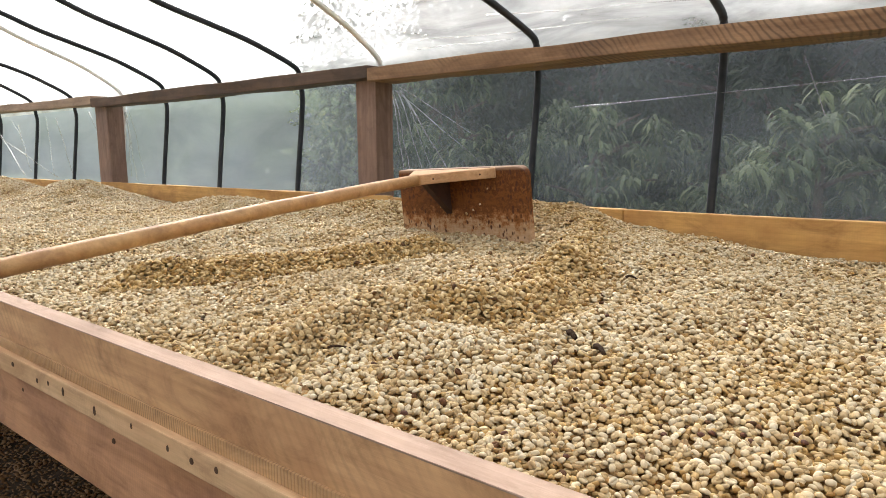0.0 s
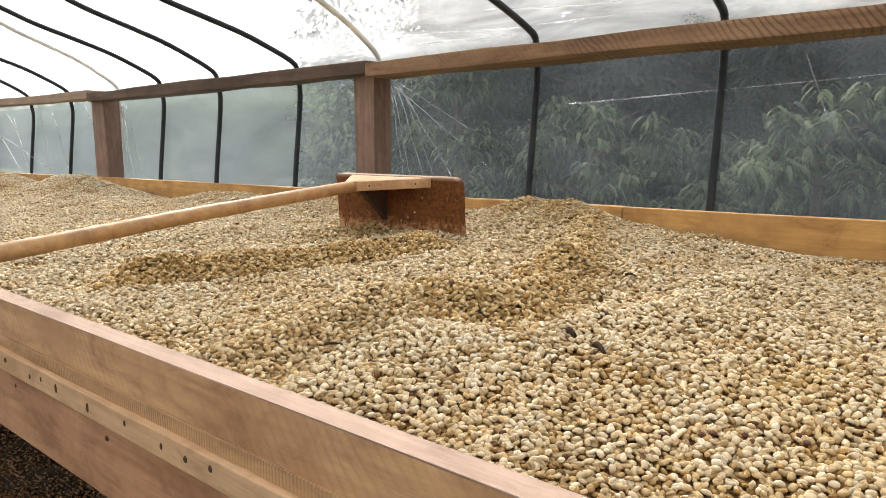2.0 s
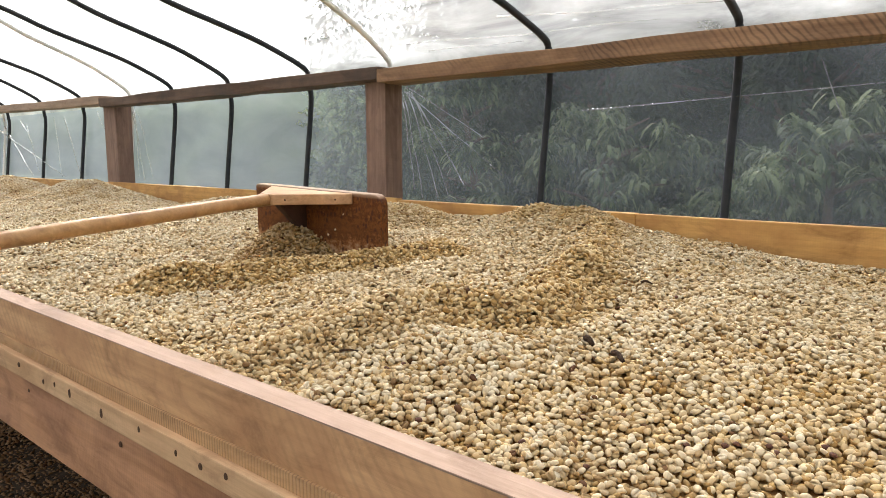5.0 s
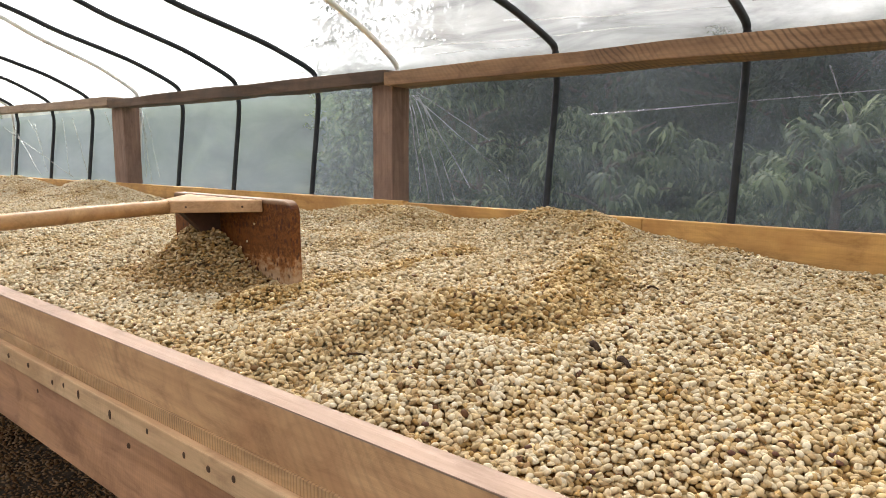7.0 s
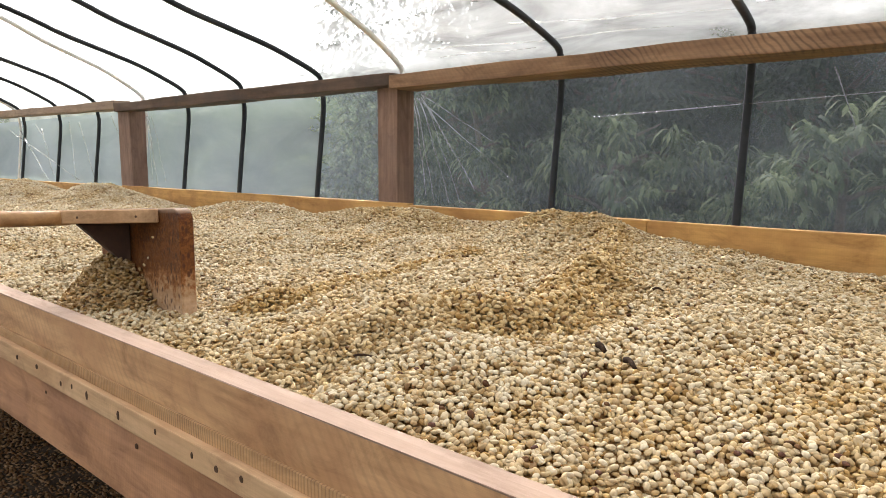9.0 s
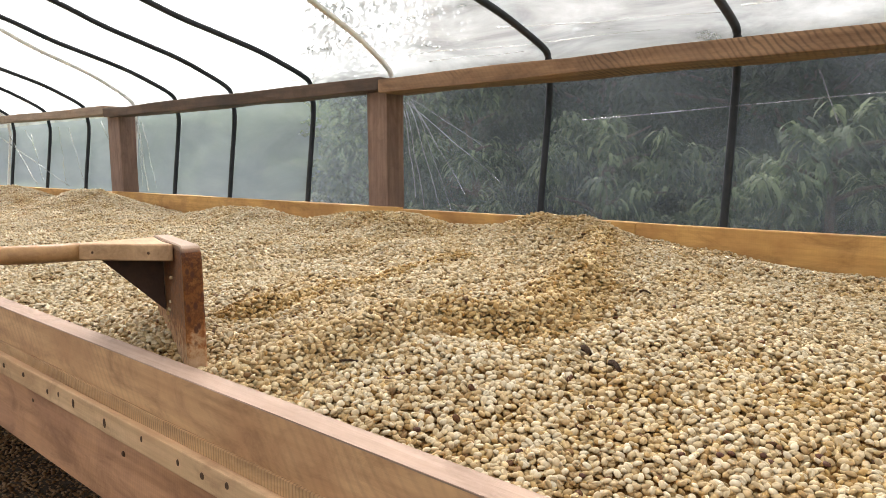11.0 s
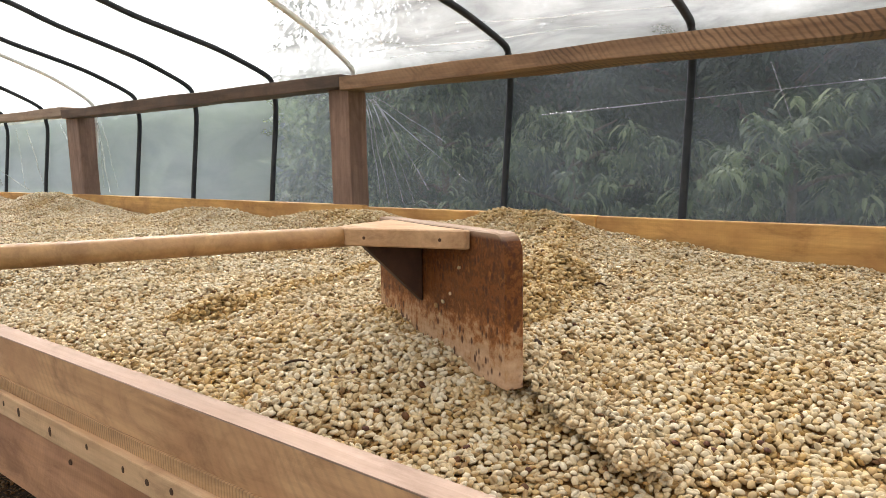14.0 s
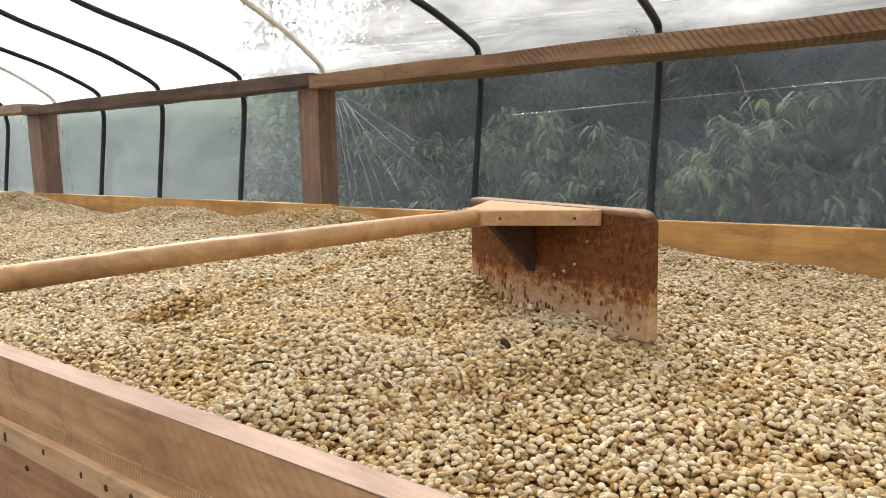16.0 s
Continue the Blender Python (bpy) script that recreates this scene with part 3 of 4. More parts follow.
HEAPS = [(-0.88, 1.49, 0.052, 0.15, 0.13), (-3.10, 1.36, 0.075, 0.26, 0.17), (-3.85, 1.28, 0.085, 0.3, 0.18), (-2.05, 1.44, 0.048, 0.22, 0.13),
         (-1.50, 1.46, 0.048, 0.2, 0.12), (-1.20, 1.42, 0.026, 0.14, 0.09), (-4.7, 1.30, 0.08, 0.4, 0.2), (-5.6, 1.2, 0.08, 0.5, 0.2), (-0.25, 1.6, -0.016, 0.34, 0.25), (-0.30, 1.02, 0.010, 0.16, 0.06),
         (-0.05, 0.95, 0.012, 0.14, 0.07), (-0.74, 1.50, 0.030, 0.07, 0.10), (-1.30, 1.45, 0.016, 0.12, 0.1), (-2.5, 1.56, -0.03, 0.25, 0.14), (-1.76, 1.60, -0.022, 0.14, 0.12)]
OLD_RIDGE = [(-0.68, 1.42), (-0.60, 1.22), (-0.535, 1.05)]
LOBE = [(-0.535, 1.03), (-0.505, 0.93), (-0.505, 0.86), (-0.54, 0.815), (-0.61, 0.795)]
UNRAKED = [(-0.52, 0.53), (-0.52, 0.66), (-0.46, 0.74), (-0.41, 0.84), (-0.36, 0.95)]


def bed_height(x, y):
    z = -0.089 + 0.06 * np.minimum(y, 1.2) - 0.1 * np.clip(x, -0.6, 0.25)
    z = z - 0.036 * np.exp(-((x + 0.22) / 0.26) ** 2 - ((y - 0.52) / 0.15) ** 2)
    z = z - 0.012 * np.exp(-(near_line(x, y, [(-1.12, 0.95), (-1.12, 0.56)]) / 0.2) ** 4)
    for cx, cy, h, sx, sy in HEAPS:
        z = z + h * np.exp(-((x - cx) / sx) ** 2 - ((y - cy) / sy) ** 2)
    z = z + 0.032 * np.exp(-(near_line(x, y, OLD_RIDGE) / 0.045) ** 2)
    z = z + 0.011 * np.exp(-(near_line(x, y, UNRAKED) / 0.055) ** 2)
    z = z + 0.010 * value_noise(x, y, 0.17, 3) + 0.0054 * value_noise(x, y, 0.065, 5) + 0.0022 * value_noise(x, y, 0.026, 6)
    z = z - 0.022 * np.clip((y - 1.40) / 0.2, 0, 1) * np.clip((-1.6 - x) / 0.3, 0, 1)
    z = z + 0.026 * np.exp(-((x - 0.2) / 0.5) ** 2 - ((y - 1.6) / 0.22) ** 2)
    return z


def bed_wet_shade(x, y):
    """Freshly turned, golden coffee: along the raked swath and its ridges; dry and pale where it lay still. Hollows get
    painted shade.
    """
    w = 0.38 * np.exp(-(near_line(x, y, [(-0.90, 1.45), (-0.80, 1.1), (-0.74, 0.8), (-0.74, 0.55)]) / 0.24) ** 4)
    w = np.maximum(w, 0.16 * np.clip((x + 0.42) / 0.2, 0, 1))
    w = w * (1 - 0.8 * np.exp(-(near_line(x, y, UNRAKED) / 0.09) ** 2))
    w = np.maximum(w, 1.0 * np.exp(-(near_line(x, y, OLD_RIDGE) / 0.06) ** 2))
    w = np.maximum(w, 0.8 * np.exp(-(near_line(x, y, LOBE) / 0.05) ** 2))
    w = np.maximum(w, 1.0 * np.exp(-(near_line(x, y, [(-1.0, 1.52), (-0.72, 1.42)]) / 0.13) ** 2))
    w = np.maximum(w, 0.8 * np.exp(-(near_line(x, y, [(-1.6, 1.45), (-1.1, 1.40)]) / 0.08) ** 2))
    w = np.maximum(w, 0.5 * (value_noise(x, y, 0.11, 9) > 0.45) * (y > 0.6))
    # low spots of the height noise are browned, painting shade into the hollows
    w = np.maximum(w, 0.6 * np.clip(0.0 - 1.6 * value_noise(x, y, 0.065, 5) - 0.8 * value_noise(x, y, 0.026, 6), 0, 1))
    return np.clip(w * (0.75 + 0.35 * value_noise(x, y, 0.05, 12)) + 0.05, 0, 1)


def bean_shape(seg, rings):
    """A unit bean: long in x, domed above, flat with a cleft below."""
    v, t = [(1.0, 0.0, 0.0)], []
    for i in range(1, rings):
        ph = math.pi * i / rings
        for k in range(seg):
            a = -math.pi / 2 + 2 * math.pi * k / seg
            r = math.sin(ph) ** 0.85
            y, z = r * math.cos(a), r * math.sin(a)
            if z < 0:
                z *= 0.55
            if k == 0:
                z *= 0.12
            v.append((math.cos(ph), y, z))
    v.append((-1.0, 0.0, 0.0))
    for k in range(seg):
        t.append((0, 1 + k, 1 + (k + 1) % seg))
    for i in range(rings - 2):
        a, b = 1 + i * seg, 1 + (i + 1) * seg
        for k in range(seg):
            k2 = (k + 1) % seg
            t += [(a + k, b + k, b + k2), (a + k, b + k2, a + k2)]
    a, e = 1 + (rings - 2) * seg, len(v) - 1
    for k in range(seg):
        t.append((a + k, e, a + (k + 1) % seg))
    return np.array(v), np.array(t)


def split_bean(rings):
    """A unit bean with a sharp cleft along its flat side."""
    cut = [(0.88, -0.30), (0.17, -0.54), (0.0, 0.08), (-0.17, -0.54), (-0.88, -0.30)]
    cut += [(math.cos(a), math.sin(a)) for a in [math.pi * (0.93 - 0.215 * k) for k in range(5)]]
    v, t, seg = [(1.0, 0.0, 0.0)], [], len(cut)
    for i in range(1, rings):
        ph = math.pi * i / rings
        r = math.sin(ph) ** 0.78
        v += [(math.cos(ph), r * y, r * z) for y, z in cut]
    v.append((-1.0, 0.0, 0.0))
    e = len(v) - 1
    for k in range(seg):
        k2 = (k + 1) % seg
        t += [(0, 1 + k2, 1 + k), (e - seg + k, e - seg + k2, e)]
        for i in range(rings - 2):
            a, b = 1 + i * seg, 1 + (i + 1) * seg
            t += [(a + k, b + k2, b + k), (a + k, a + k2, b + k2)]
    return np.array(v), np.array(t)


SPLIT, FINE, MID, LOW, TINY = split_bean(6), bean_shape(8, 5), bean_shape(6, 4), bean_shape(5, 3), bean_shape(4, 2)
HALF = np.array((0.0046, 0.0037, 0.0032))


def turns(n, tilt):
    """Random rotations: any heading, lying on the round or the flat side, tilted a little."""
    yaw = rng.uniform(0, 2 * np.pi, n)
    rx = rng.normal(0, tilt, n) + np.where(rng.random(n) < 0.5, np.pi, 0)
    ry = rng.normal(0, tilt * 0.7, n)
    cx, sx, cy, sy, cz, sz = np.cos(rx), np.sin(rx), np.cos(ry), np.sin(ry), np.cos(yaw), np.sin(yaw)
    o, e = np.zeros(n), np.ones(n)
    RX = np.stack([e, o, o, o, cx, -sx, o, sx, cx], 1).reshape(n, 3, 3)
    RY = np.stack([cy, o, sy, o, e, o, -sy, o, cy], 1).reshape(n, 3, 3)
    RZ = np.stack([cz, -sz, o, sz, cz, o, o, o, e], 1).reshape(n, 3, 3)
    return RZ @ RY @ RX


def bean_cloud(centres, shape, wet_shade, tilt=0.58):
    n = len(centres)
    v, t = shape
    size = HALF * (1.55 if shape is TINY else 1.16 if shape is LOW else 1.02) * rng.uniform(0.86, 1.12, (n, 1)) * rng.uniform(0.94, 1.06, (n, 3))
    R = turns(n, tilt)
    V = np.einsum("nij,nvj->nvi", R, v[None] * size[:, None]) + centres[:, None]
    T = t[None] + (np.arange(n) * len(v))[:, None, None]
    return V.reshape(-1, 3), T.reshape(-1, 3), np.repeat(wet_shade, len(v))


def joined(clouds):
    off, V, T, W = 0, [], [], []
    for v, t, w in clouds:
        V.append(v), T.append(t + off), W.append(w)
        off += len(v)
    return np.concatenate(V), np.concatenate(T), np.concatenate(W)


def hex_points(x0, x1, y0, y1, s, jitter=0.27):
    ny = int((y1 - y0) / (s * 0.866)) + 1
    nx = int((x1 - x0) / s) + 1
    gx, gy = np.meshgrid(np.arange(nx), np.arange(ny))
    x = x0 + (gx + 0.5 * (gy % 2)) * s + rng.uniform(-jitter, jitter, gx.shape) * s
    y = y0 + gy * s * 0.866 + rng.uniform(-jitter, jitter, gx.shape) * s
    x, y = x.ravel(), y.ravel()
    k = (x > x0) & (x < x1) & (y > y0) & (y < y1)
    return x[k], y[k]


YN, YF = 0.468, 1.625
coffee = None
clouds, picked = [], None
for x0, x1, y0, y1, shape, s, top in ((-0.62, 0.03, YN, 0.76, SPLIT, 0.0074, 0.68), (-0.72, -0.62, YN, 0.76, FINE, 0.0073, 0.6), (-0.72, 0.03, 0.76, 0.98, FINE, 0.0073, 0.6),
                                      (-0.72, 0.03, 0.98, YF, MID, 0.0073, 0.45), (-1.15, -0.72, YN, 0.80, MID, 0.0071, 0.45), (-1.35, -1.15, YN, 0.80, LOW, 0.0070, 0.4), (-1.35, -0.72, 0.80, YF, LOW, 0.0070, 0.42),
                                      (-2.2, -1.35, YN, YF, LOW, 0.0077, 0.2), (-4.2, -2.2, YN, YF, TINY, 0.0082, 0.0), (-7.35, -4.2, YN, YF, TINY, 0.0115, 0.0),
                                      (0.03, 1.35, YN, YF, TINY, 0.0115, 0.0)):
    x, y = hex_points(x0, x1, y0, y1, s)
    lift = rng.normal(0, 0.0014 if shape is TINY else 0.0016, len(x))
    xs, ys = hex_points(x0, x1, y0, y1, s, 0.5)
    k = rng.random(len(xs)) < top
    xs, ys = xs[k], ys[k]
    x, y, lift = np.concatenate([x, xs]), np.concatenate([y, ys]), np.concatenate([lift, rng.uniform(0.0022, 0.0046, len(xs))])
    pts = np.stack([x, y, bed_height(x, y) + lift], 1)
    # the beans below are painted browner for the shaded gaps, those on top paler
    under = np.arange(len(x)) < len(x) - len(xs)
    wet_shade = np.clip(bed_wet_shade(x, y) + np.where(under, (0.55 if shape is SPLIT or shape is FINE else 0.34 if shape is MID else 0.04 if shape is LOW else 0.0), -0.08) + rng.normal(0, 0.12, len(x)), 0, 1)
    if shape is SPLIT:
        # a patch near the edge is laid bean by bean
        d = np.hypot((x + 0.26) / 1.3, y - 0.66)
        order = np.argsort(d)[:300]
        picked = (pts[order], wet_shade[order])
        keep = np.ones(len(x), bool)
        keep[order] = False
        pts, wet_shade = pts[keep], wet_shade[keep]
    clouds.append(bean_cloud(pts, shape, wet_shade))
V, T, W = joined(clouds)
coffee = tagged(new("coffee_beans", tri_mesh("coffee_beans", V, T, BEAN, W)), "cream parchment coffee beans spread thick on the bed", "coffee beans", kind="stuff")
variants = []
for k in range(8):
    v, t, w = bean_cloud(np.zeros((1, 3)), SPLIT, np.array([0.05 + 0.12 * k]), 0.4)
    variants.append(tri_mesh("bean", v, t, BEAN, w))
for p, w in zip(*picked):
    b = new("bean", variants[min(7, int(w * 8))])
    b.parent = coffee
    b.location = p
    b.rotation_euler = (0, 0, rng.uniform(0, 6.28))
# the layer beneath, coloured brown as the shade in the gaps between beans
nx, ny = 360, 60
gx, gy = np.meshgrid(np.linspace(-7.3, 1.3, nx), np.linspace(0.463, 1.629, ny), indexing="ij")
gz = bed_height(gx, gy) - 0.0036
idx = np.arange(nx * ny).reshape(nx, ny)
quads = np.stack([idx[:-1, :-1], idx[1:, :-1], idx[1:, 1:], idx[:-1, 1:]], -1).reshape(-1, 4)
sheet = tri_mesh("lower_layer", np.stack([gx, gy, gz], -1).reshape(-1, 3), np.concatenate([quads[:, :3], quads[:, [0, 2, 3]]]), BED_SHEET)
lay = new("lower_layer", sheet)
lay.parent = coffee
tagged(lay, "packed coffee sheet in the brown shade colour of the gaps")


def mound(name, label, bump, x0, x1, y0, y1, origin, wet_shade, shape=MID, s=0.0068, floor=True, mat=BEAN, least=0.0035):
    """A pile of beans of its own, above the bed or above a flat place; it moves as one."""
    clouds = []
    for lift, dens, tl in ((-0.004, 1.0, 0.4), (0.0, 1.0, 0.6), (0.004, 0.55, 0.7)):
        x, y = hex_points(x0, x1, y0, y1, s, 0.45)
        k = rng.random(len(x)) < dens
        x, y = x[k], y[k]
        h = bump(x, y) + 0.0025 * value_noise(x, y, 0.03, 21)
        k = h > least
        x, y, h = x[k], y[k], h[k]
        z = h + lift + (bed_height(x, y) if floor else 0)
        clouds.append(bean_cloud(np.stack([x, y, z], 1) - np.array(origin), shape, np.clip(rng.normal(wet_shade, 0.15, len(x)), 0, 1), tl))
    V, T, W = joined(clouds)
    ob = tagged(new(name, tri_mesh(name, V, T, mat, W)), label, "coffee mound", kind="stuff")
    ob.location = origin
    return ob


LEFT_RIDGE = [(-1.17, 0.66), (-1.07, 0.82), (-0.95, 0.98), (-0.87, 1.08)]
FRONT_RIDGE = [(-0.66, 0.50), (-0.64, 0.62), (-0.63, 0.76)]
left_ridge = mound("coffee_ridge", "golden damp ridge left by an earlier rake stroke",
                   lambda x, y: 0.030 * np.exp(-(near_line(x, y, LEFT_RIDGE) / 0.045) ** 2), -1.3, -0.75, 0.55, 1.2, (-1.03, 0.86, 0.0), 0.95)
lobe = mound("coffee_ridge", "golden lobe of turned coffee in the middle of the bed",
             lambda x, y: 0.032 * np.exp(-(near_line(x, y, LOBE) / 0.042) ** 2), -0.75, -0.40, 0.68, 1.15, (-0.53, 0.90, 0.0), 0.85, FINE)
front_ridge = mound("coffee_ridge", "golden damp ridge of turned coffee near the side board",
                    lambda x, y: 0.025 * np.exp(-(near_line(x, y, FRONT_RIDGE) / 0.042) ** 2), -0.8, -0.5, 0.475, 0.88, (-0.64, 0.64, 0.0), 0.6, FINE)
pull_heap = mound("coffee_heap", "loose heap of coffee gathered before the rake blade",
                  lambda x, y: 0.10 * np.exp(-((x + 0.05) / 0.115) ** 2 - (np.minimum(y + 0.025, 0) / 0.062) ** 2) * (y < -0.004) - 0.016,
                  -0.32, 0.17, -0.16, -0.004, (0, 0, 0), 0.85, MID, floor=False, mat=BEAN_DAMP_SHADE, least=-0.012)
push_heap = mound("coffee_heap", "wave of coffee pushed along behind the rake blade",
                  lambda x, y: 0.074 * np.exp(-((x - 0.04) / 0.19) ** 2 - (np.maximum(y - 0.04, 0) / 0.095) ** 2) * (y > 0.024) - 0.052,
                  -0.26, 0.34, 0.024, 0.24, (0, 0, 0), 0.3, MID, floor=False, least=-0.045)

# darker bits lying in the coffee
for x, y, ang, ln, r in ((-0.39, 0.80, -30, 0.017, 0.005), (-0.345, 0.785, -40, 0.026, 0.004), (-0.585, 0.60, 50, 0.035, 0.0016), (-0.45, 1.10, 30, 0.018, 0.0022)):
    a = radians(ang)
    z = float(bed_height(np.array([x]), np.array([y]))[0]) + 0.006
    pts = [(x + ln * (k / 4 - 0.5) * math.cos(a), y + ln * (k / 4 - 0.5) * math.sin(a), z + 0.003 * math.sin(k)) for k in range(5)]
    tagged(part("twig", tube(pts, r, 7, 0.6), TWIG), "dark dry twig lying on the coffee", "twig")

husk_v, husk_t, husk_w = bean_cloud(np.zeros((1, 3)), SPLIT, np.array([0.5]), 0.3)
husk_mesh = tri_mesh("cherry_husk", husk_v * 1.05, husk_t, HUSK)
for k, (x, y) in enumerate(((-0.568, 0.807), (-0.324, 0.668), (-0.446, 0.563), (-0.393, 1.075), (-0.2, 0.704), (-0.193, 0.712), (-0.123, 0.749), (-0.13, 0.757), (-0.23, 0.689),
                            (-0.163, 0.725), (-0.171, 0.731), (-0.384, 0.881), (-0.29, 0.61), (-0.35, 0.60), (-0.52, 0.62), (-0.24, 0.86), (-0.45, 1.0))):
    h = tagged(new("cherry_husk", husk_mesh), "dark brown dried cherry husk among the beans", "husk", "cherry husks in the coffee")
    h.matrix_basis = pose(x, y, float(bed_height(np.array([x]), np.array([y]))[0]) + 0.0035, 20 * math.sin(k), 15 * math.cos(k * 2), k * 67)

# ---- lower tray, seen below the apron ----
tray = thing("lower_tray", "lower drying tray in the shade under the bed", "drying tray")
b = part("tray_floor", board(6.4, 1.05, 0.02, 0, 0, 0.5, 2), WOOD_APRON, tray)
b.location = (-6.6, 0.50, -0.60)
for y in (0.49, 1.56):
    b = part("tray_side", board(6.4, 0.02, 0.045, 0.001, 0.002, 0.3, 5), WOOD_POST, tray)
    b.location = (-6.6, y, -0.60)
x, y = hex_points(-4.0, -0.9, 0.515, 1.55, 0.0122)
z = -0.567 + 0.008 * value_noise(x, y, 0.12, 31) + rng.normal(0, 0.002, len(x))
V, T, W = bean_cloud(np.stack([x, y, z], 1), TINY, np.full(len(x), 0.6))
tagged(new("dark_coffee", tri_mesh("dark_coffee", V, T, BEAN_TRAY_SHADE, W)), "dried coffee on the lower tray, darkened in colour for the shade", "coffee beans", kind="stuff")
gx, gy = np.meshgrid(np.linspace(-6.55, -0.25, 80), np.linspace(0.512, 1.555, 20), indexing="ij")
idx = np.arange(1600).reshape(80, 20)
quads = np.stack([idx[:-1, :-1], idx[1:, :-1], idx[1:, 1:], idx[:-1, 1:]], -1).reshape(-1, 4)
lo = new("tray_fill", tri_mesh("tray_fill", np.stack([gx, gy, gx * 0 - 0.573], -1).reshape(-1, 3), np.concatenate([quads[:, :3], quads[:, [0, 2, 3]]]), SOIL))
lo.parent = tray

# ---- rake ----
rake = thing("rake", "wooden coffee rake with a stained blade and long handle", "rake")
BW, BT, BZ0, BH = 0.172, 0.022, -0.022, 0.1405


def blade_mesh():
    bm = bmesh.new()
    out = []
    r = 0.02
    out += [(-BW, BZ0), (BW, BZ0)]
    out += [(BW - r + r * math.sin(a), BH - r + r * math.cos(a)) for a in [math.pi / 2 * (1 - k / 5) for k in range(6)]]
    out += [(-BW + 0.006 - 0.006 * math.sin(a), BH - 0.006 + 0.006 * math.cos(a)) for a in [math.pi / 2 * k / 3 for k in range(4)]]
    f = [bm.verts.new((x, 0, z)) for x, z in out]
    b = [bm.verts.new((x, BT, z)) for x, z in out]
    n = len(out)
    bm.faces.new(f)
    bm.faces.new(b[::-1])
    for k in range(n):
        bm.faces.new((f[k], b[k], b[(k + 1) % n], f[(k + 1) % n]))
    bmesh.ops.recalc_face_normals(bm, faces=bm.faces)
    bmesh.ops.bevel(bm, geom=[e for e in bm.edges if e.calc_face_angle(0) > 0.9], offset=0.0016, segments=1, affect="EDGES")
    return bm


part("blade", blade_mesh(), BLADE, rake, "wooden blade caked with brown stain, top darkened for gusset shade")


def prism(outline, z0, z1, bevel=0.0015):
    bm = bmesh.new()
    lo_, hi = [bm.verts.new((x, y, z0)) for x, y in outline], [bm.verts.new((x, y, z1)) for x, y in outline]
    n = len(outline)
    bm.faces.new(lo_[::-1])
    bm.faces.new(hi)
    for k in range(n):
        bm.faces.new((lo_[k], lo_[(k + 1) % n], hi[(k + 1) % n], hi[k]))
    bmesh.ops.recalc_face_normals(bm, faces=bm.faces)
    bmesh.ops.bevel(bm, geom=bm.edges[:], offset=bevel, segments=1, affect="EDGES")
    return bm


gusset = part("gusset", prism([(-0.118, -0.0015), (-0.118, -0.006), (-0.048, -0.104), (-0.014, -0.104), (0.103, -0.008), (0.103, -0.0015)], BH - 0.022, BH - 0.001), WOOD_GUSSET, rake, "pale triangular gusset board")
bm = prism([(-0.0015, BH - 0.023), (-0.080, BH - 0.023), (-0.0015, BH - 0.10)], -0.009, 0.009)
for v in bm.verts:
    v.co = (v.co.z - 0.03, v.co.x, v.co.y)
bmesh.ops.recalc_face_normals(bm, faces=bm.faces)
part("brace", bm, WOOD_BRACE, rake, "dark triangular brace under the handle")
hp = [(-0.03 - 0.049 * s + 0.004 * math.sin(s * 5), -0.09 - s, BH - 0.0125 - 0.0161 * s + 0.004 * math.sin(s * 4.0)) for s in [1.45 * k / 24 for k in range(25)]]
bm = tube(hp, 0.0122, 14, 1.12)
for v in bm.verts:
    v.co += 0.0012 * noise.noise_vector(v.co * 18)
grip = part("handle", bm, WOOD_HANDLE, rake, "smooth worn wooden stick handle")
crack = part("seam", tube([(-0.11, -0.003, BH - 0.0015), (0.02, -0.006, BH - 0.0012), (0.09, -0.003, BH - 0.0015)], 0.0011, 5), NAIL, gusset, "dark crack along the joint")
stuck = rng.uniform((-0.12, 0.02), (0.16, 0.10), (12, 2))
for k, (x, z) in enumerate(stuck):
    o = new("bean", variants[k % 8])
    o.parent = rake
    o.matrix_basis = pose(x, -0.003, z, 90, 0, k * 47) @ Matrix.Scale(0.62, 4)
for x, y in ((0.08, -0.0275), (0.005, -0.0885)):
    o = new("nail", nail_mesh)
    o.parent = gusset
    o.matrix_basis = pose(x + 0.0005, y - 0.0005, BH - 0.012, 90, 0, 39.4) @ Matrix.Scale(0.55, 4)

# ---- trees and growth outside ----


def leaf_cloud(centres, spread, count, length, width, droop, r):
    """Folded drooping leaves round clump centres, as arrays."""
    n = len(centres) * count
    c = np.repeat(np.asarray(centres), count, axis=0)
    a = r.uniform(0, 2 * np.pi, n)
    rad = spread * np.sqrt(r.uniform(0.02, 1, n))
    base = c + np.stack([np.cos(a) * rad, np.sin(a) * rad, r.normal(0, 0.45, n) * spread], 1)
    h = a + r.normal(0, 0.7, n)
    dip = -droop + r.normal(0, 0.35, n)
    d = np.stack([np.cos(h) * np.cos(dip), np.sin(h) * np.cos(dip), np.sin(dip)], 1)
    side = np.stack([-np.sin(h), np.cos(h), r.normal(0, 0.3, n)], 1)
    L = (length * r.uniform(0.6, 1.25, n))[:, None]
    Wd = (width * r.uniform(0.7, 1.2, n))[:, None]
    up = np.array((0, 0, 0.18)) * Wd
    v = np.stack([base, base + d * L * 0.5 + side * Wd * 0.5 + up, base + d * L - np.array((0, 0, 0.15)) * L, base + d * L * 0.5 - side * Wd * 0.5 + up], 1)
    t = np.array([(0, 1, 2), (0, 2, 3)])[None] + (np.arange(n) * 4)[:, None, None]
    return v.reshape(-1, 3), t.reshape(-1, 3)


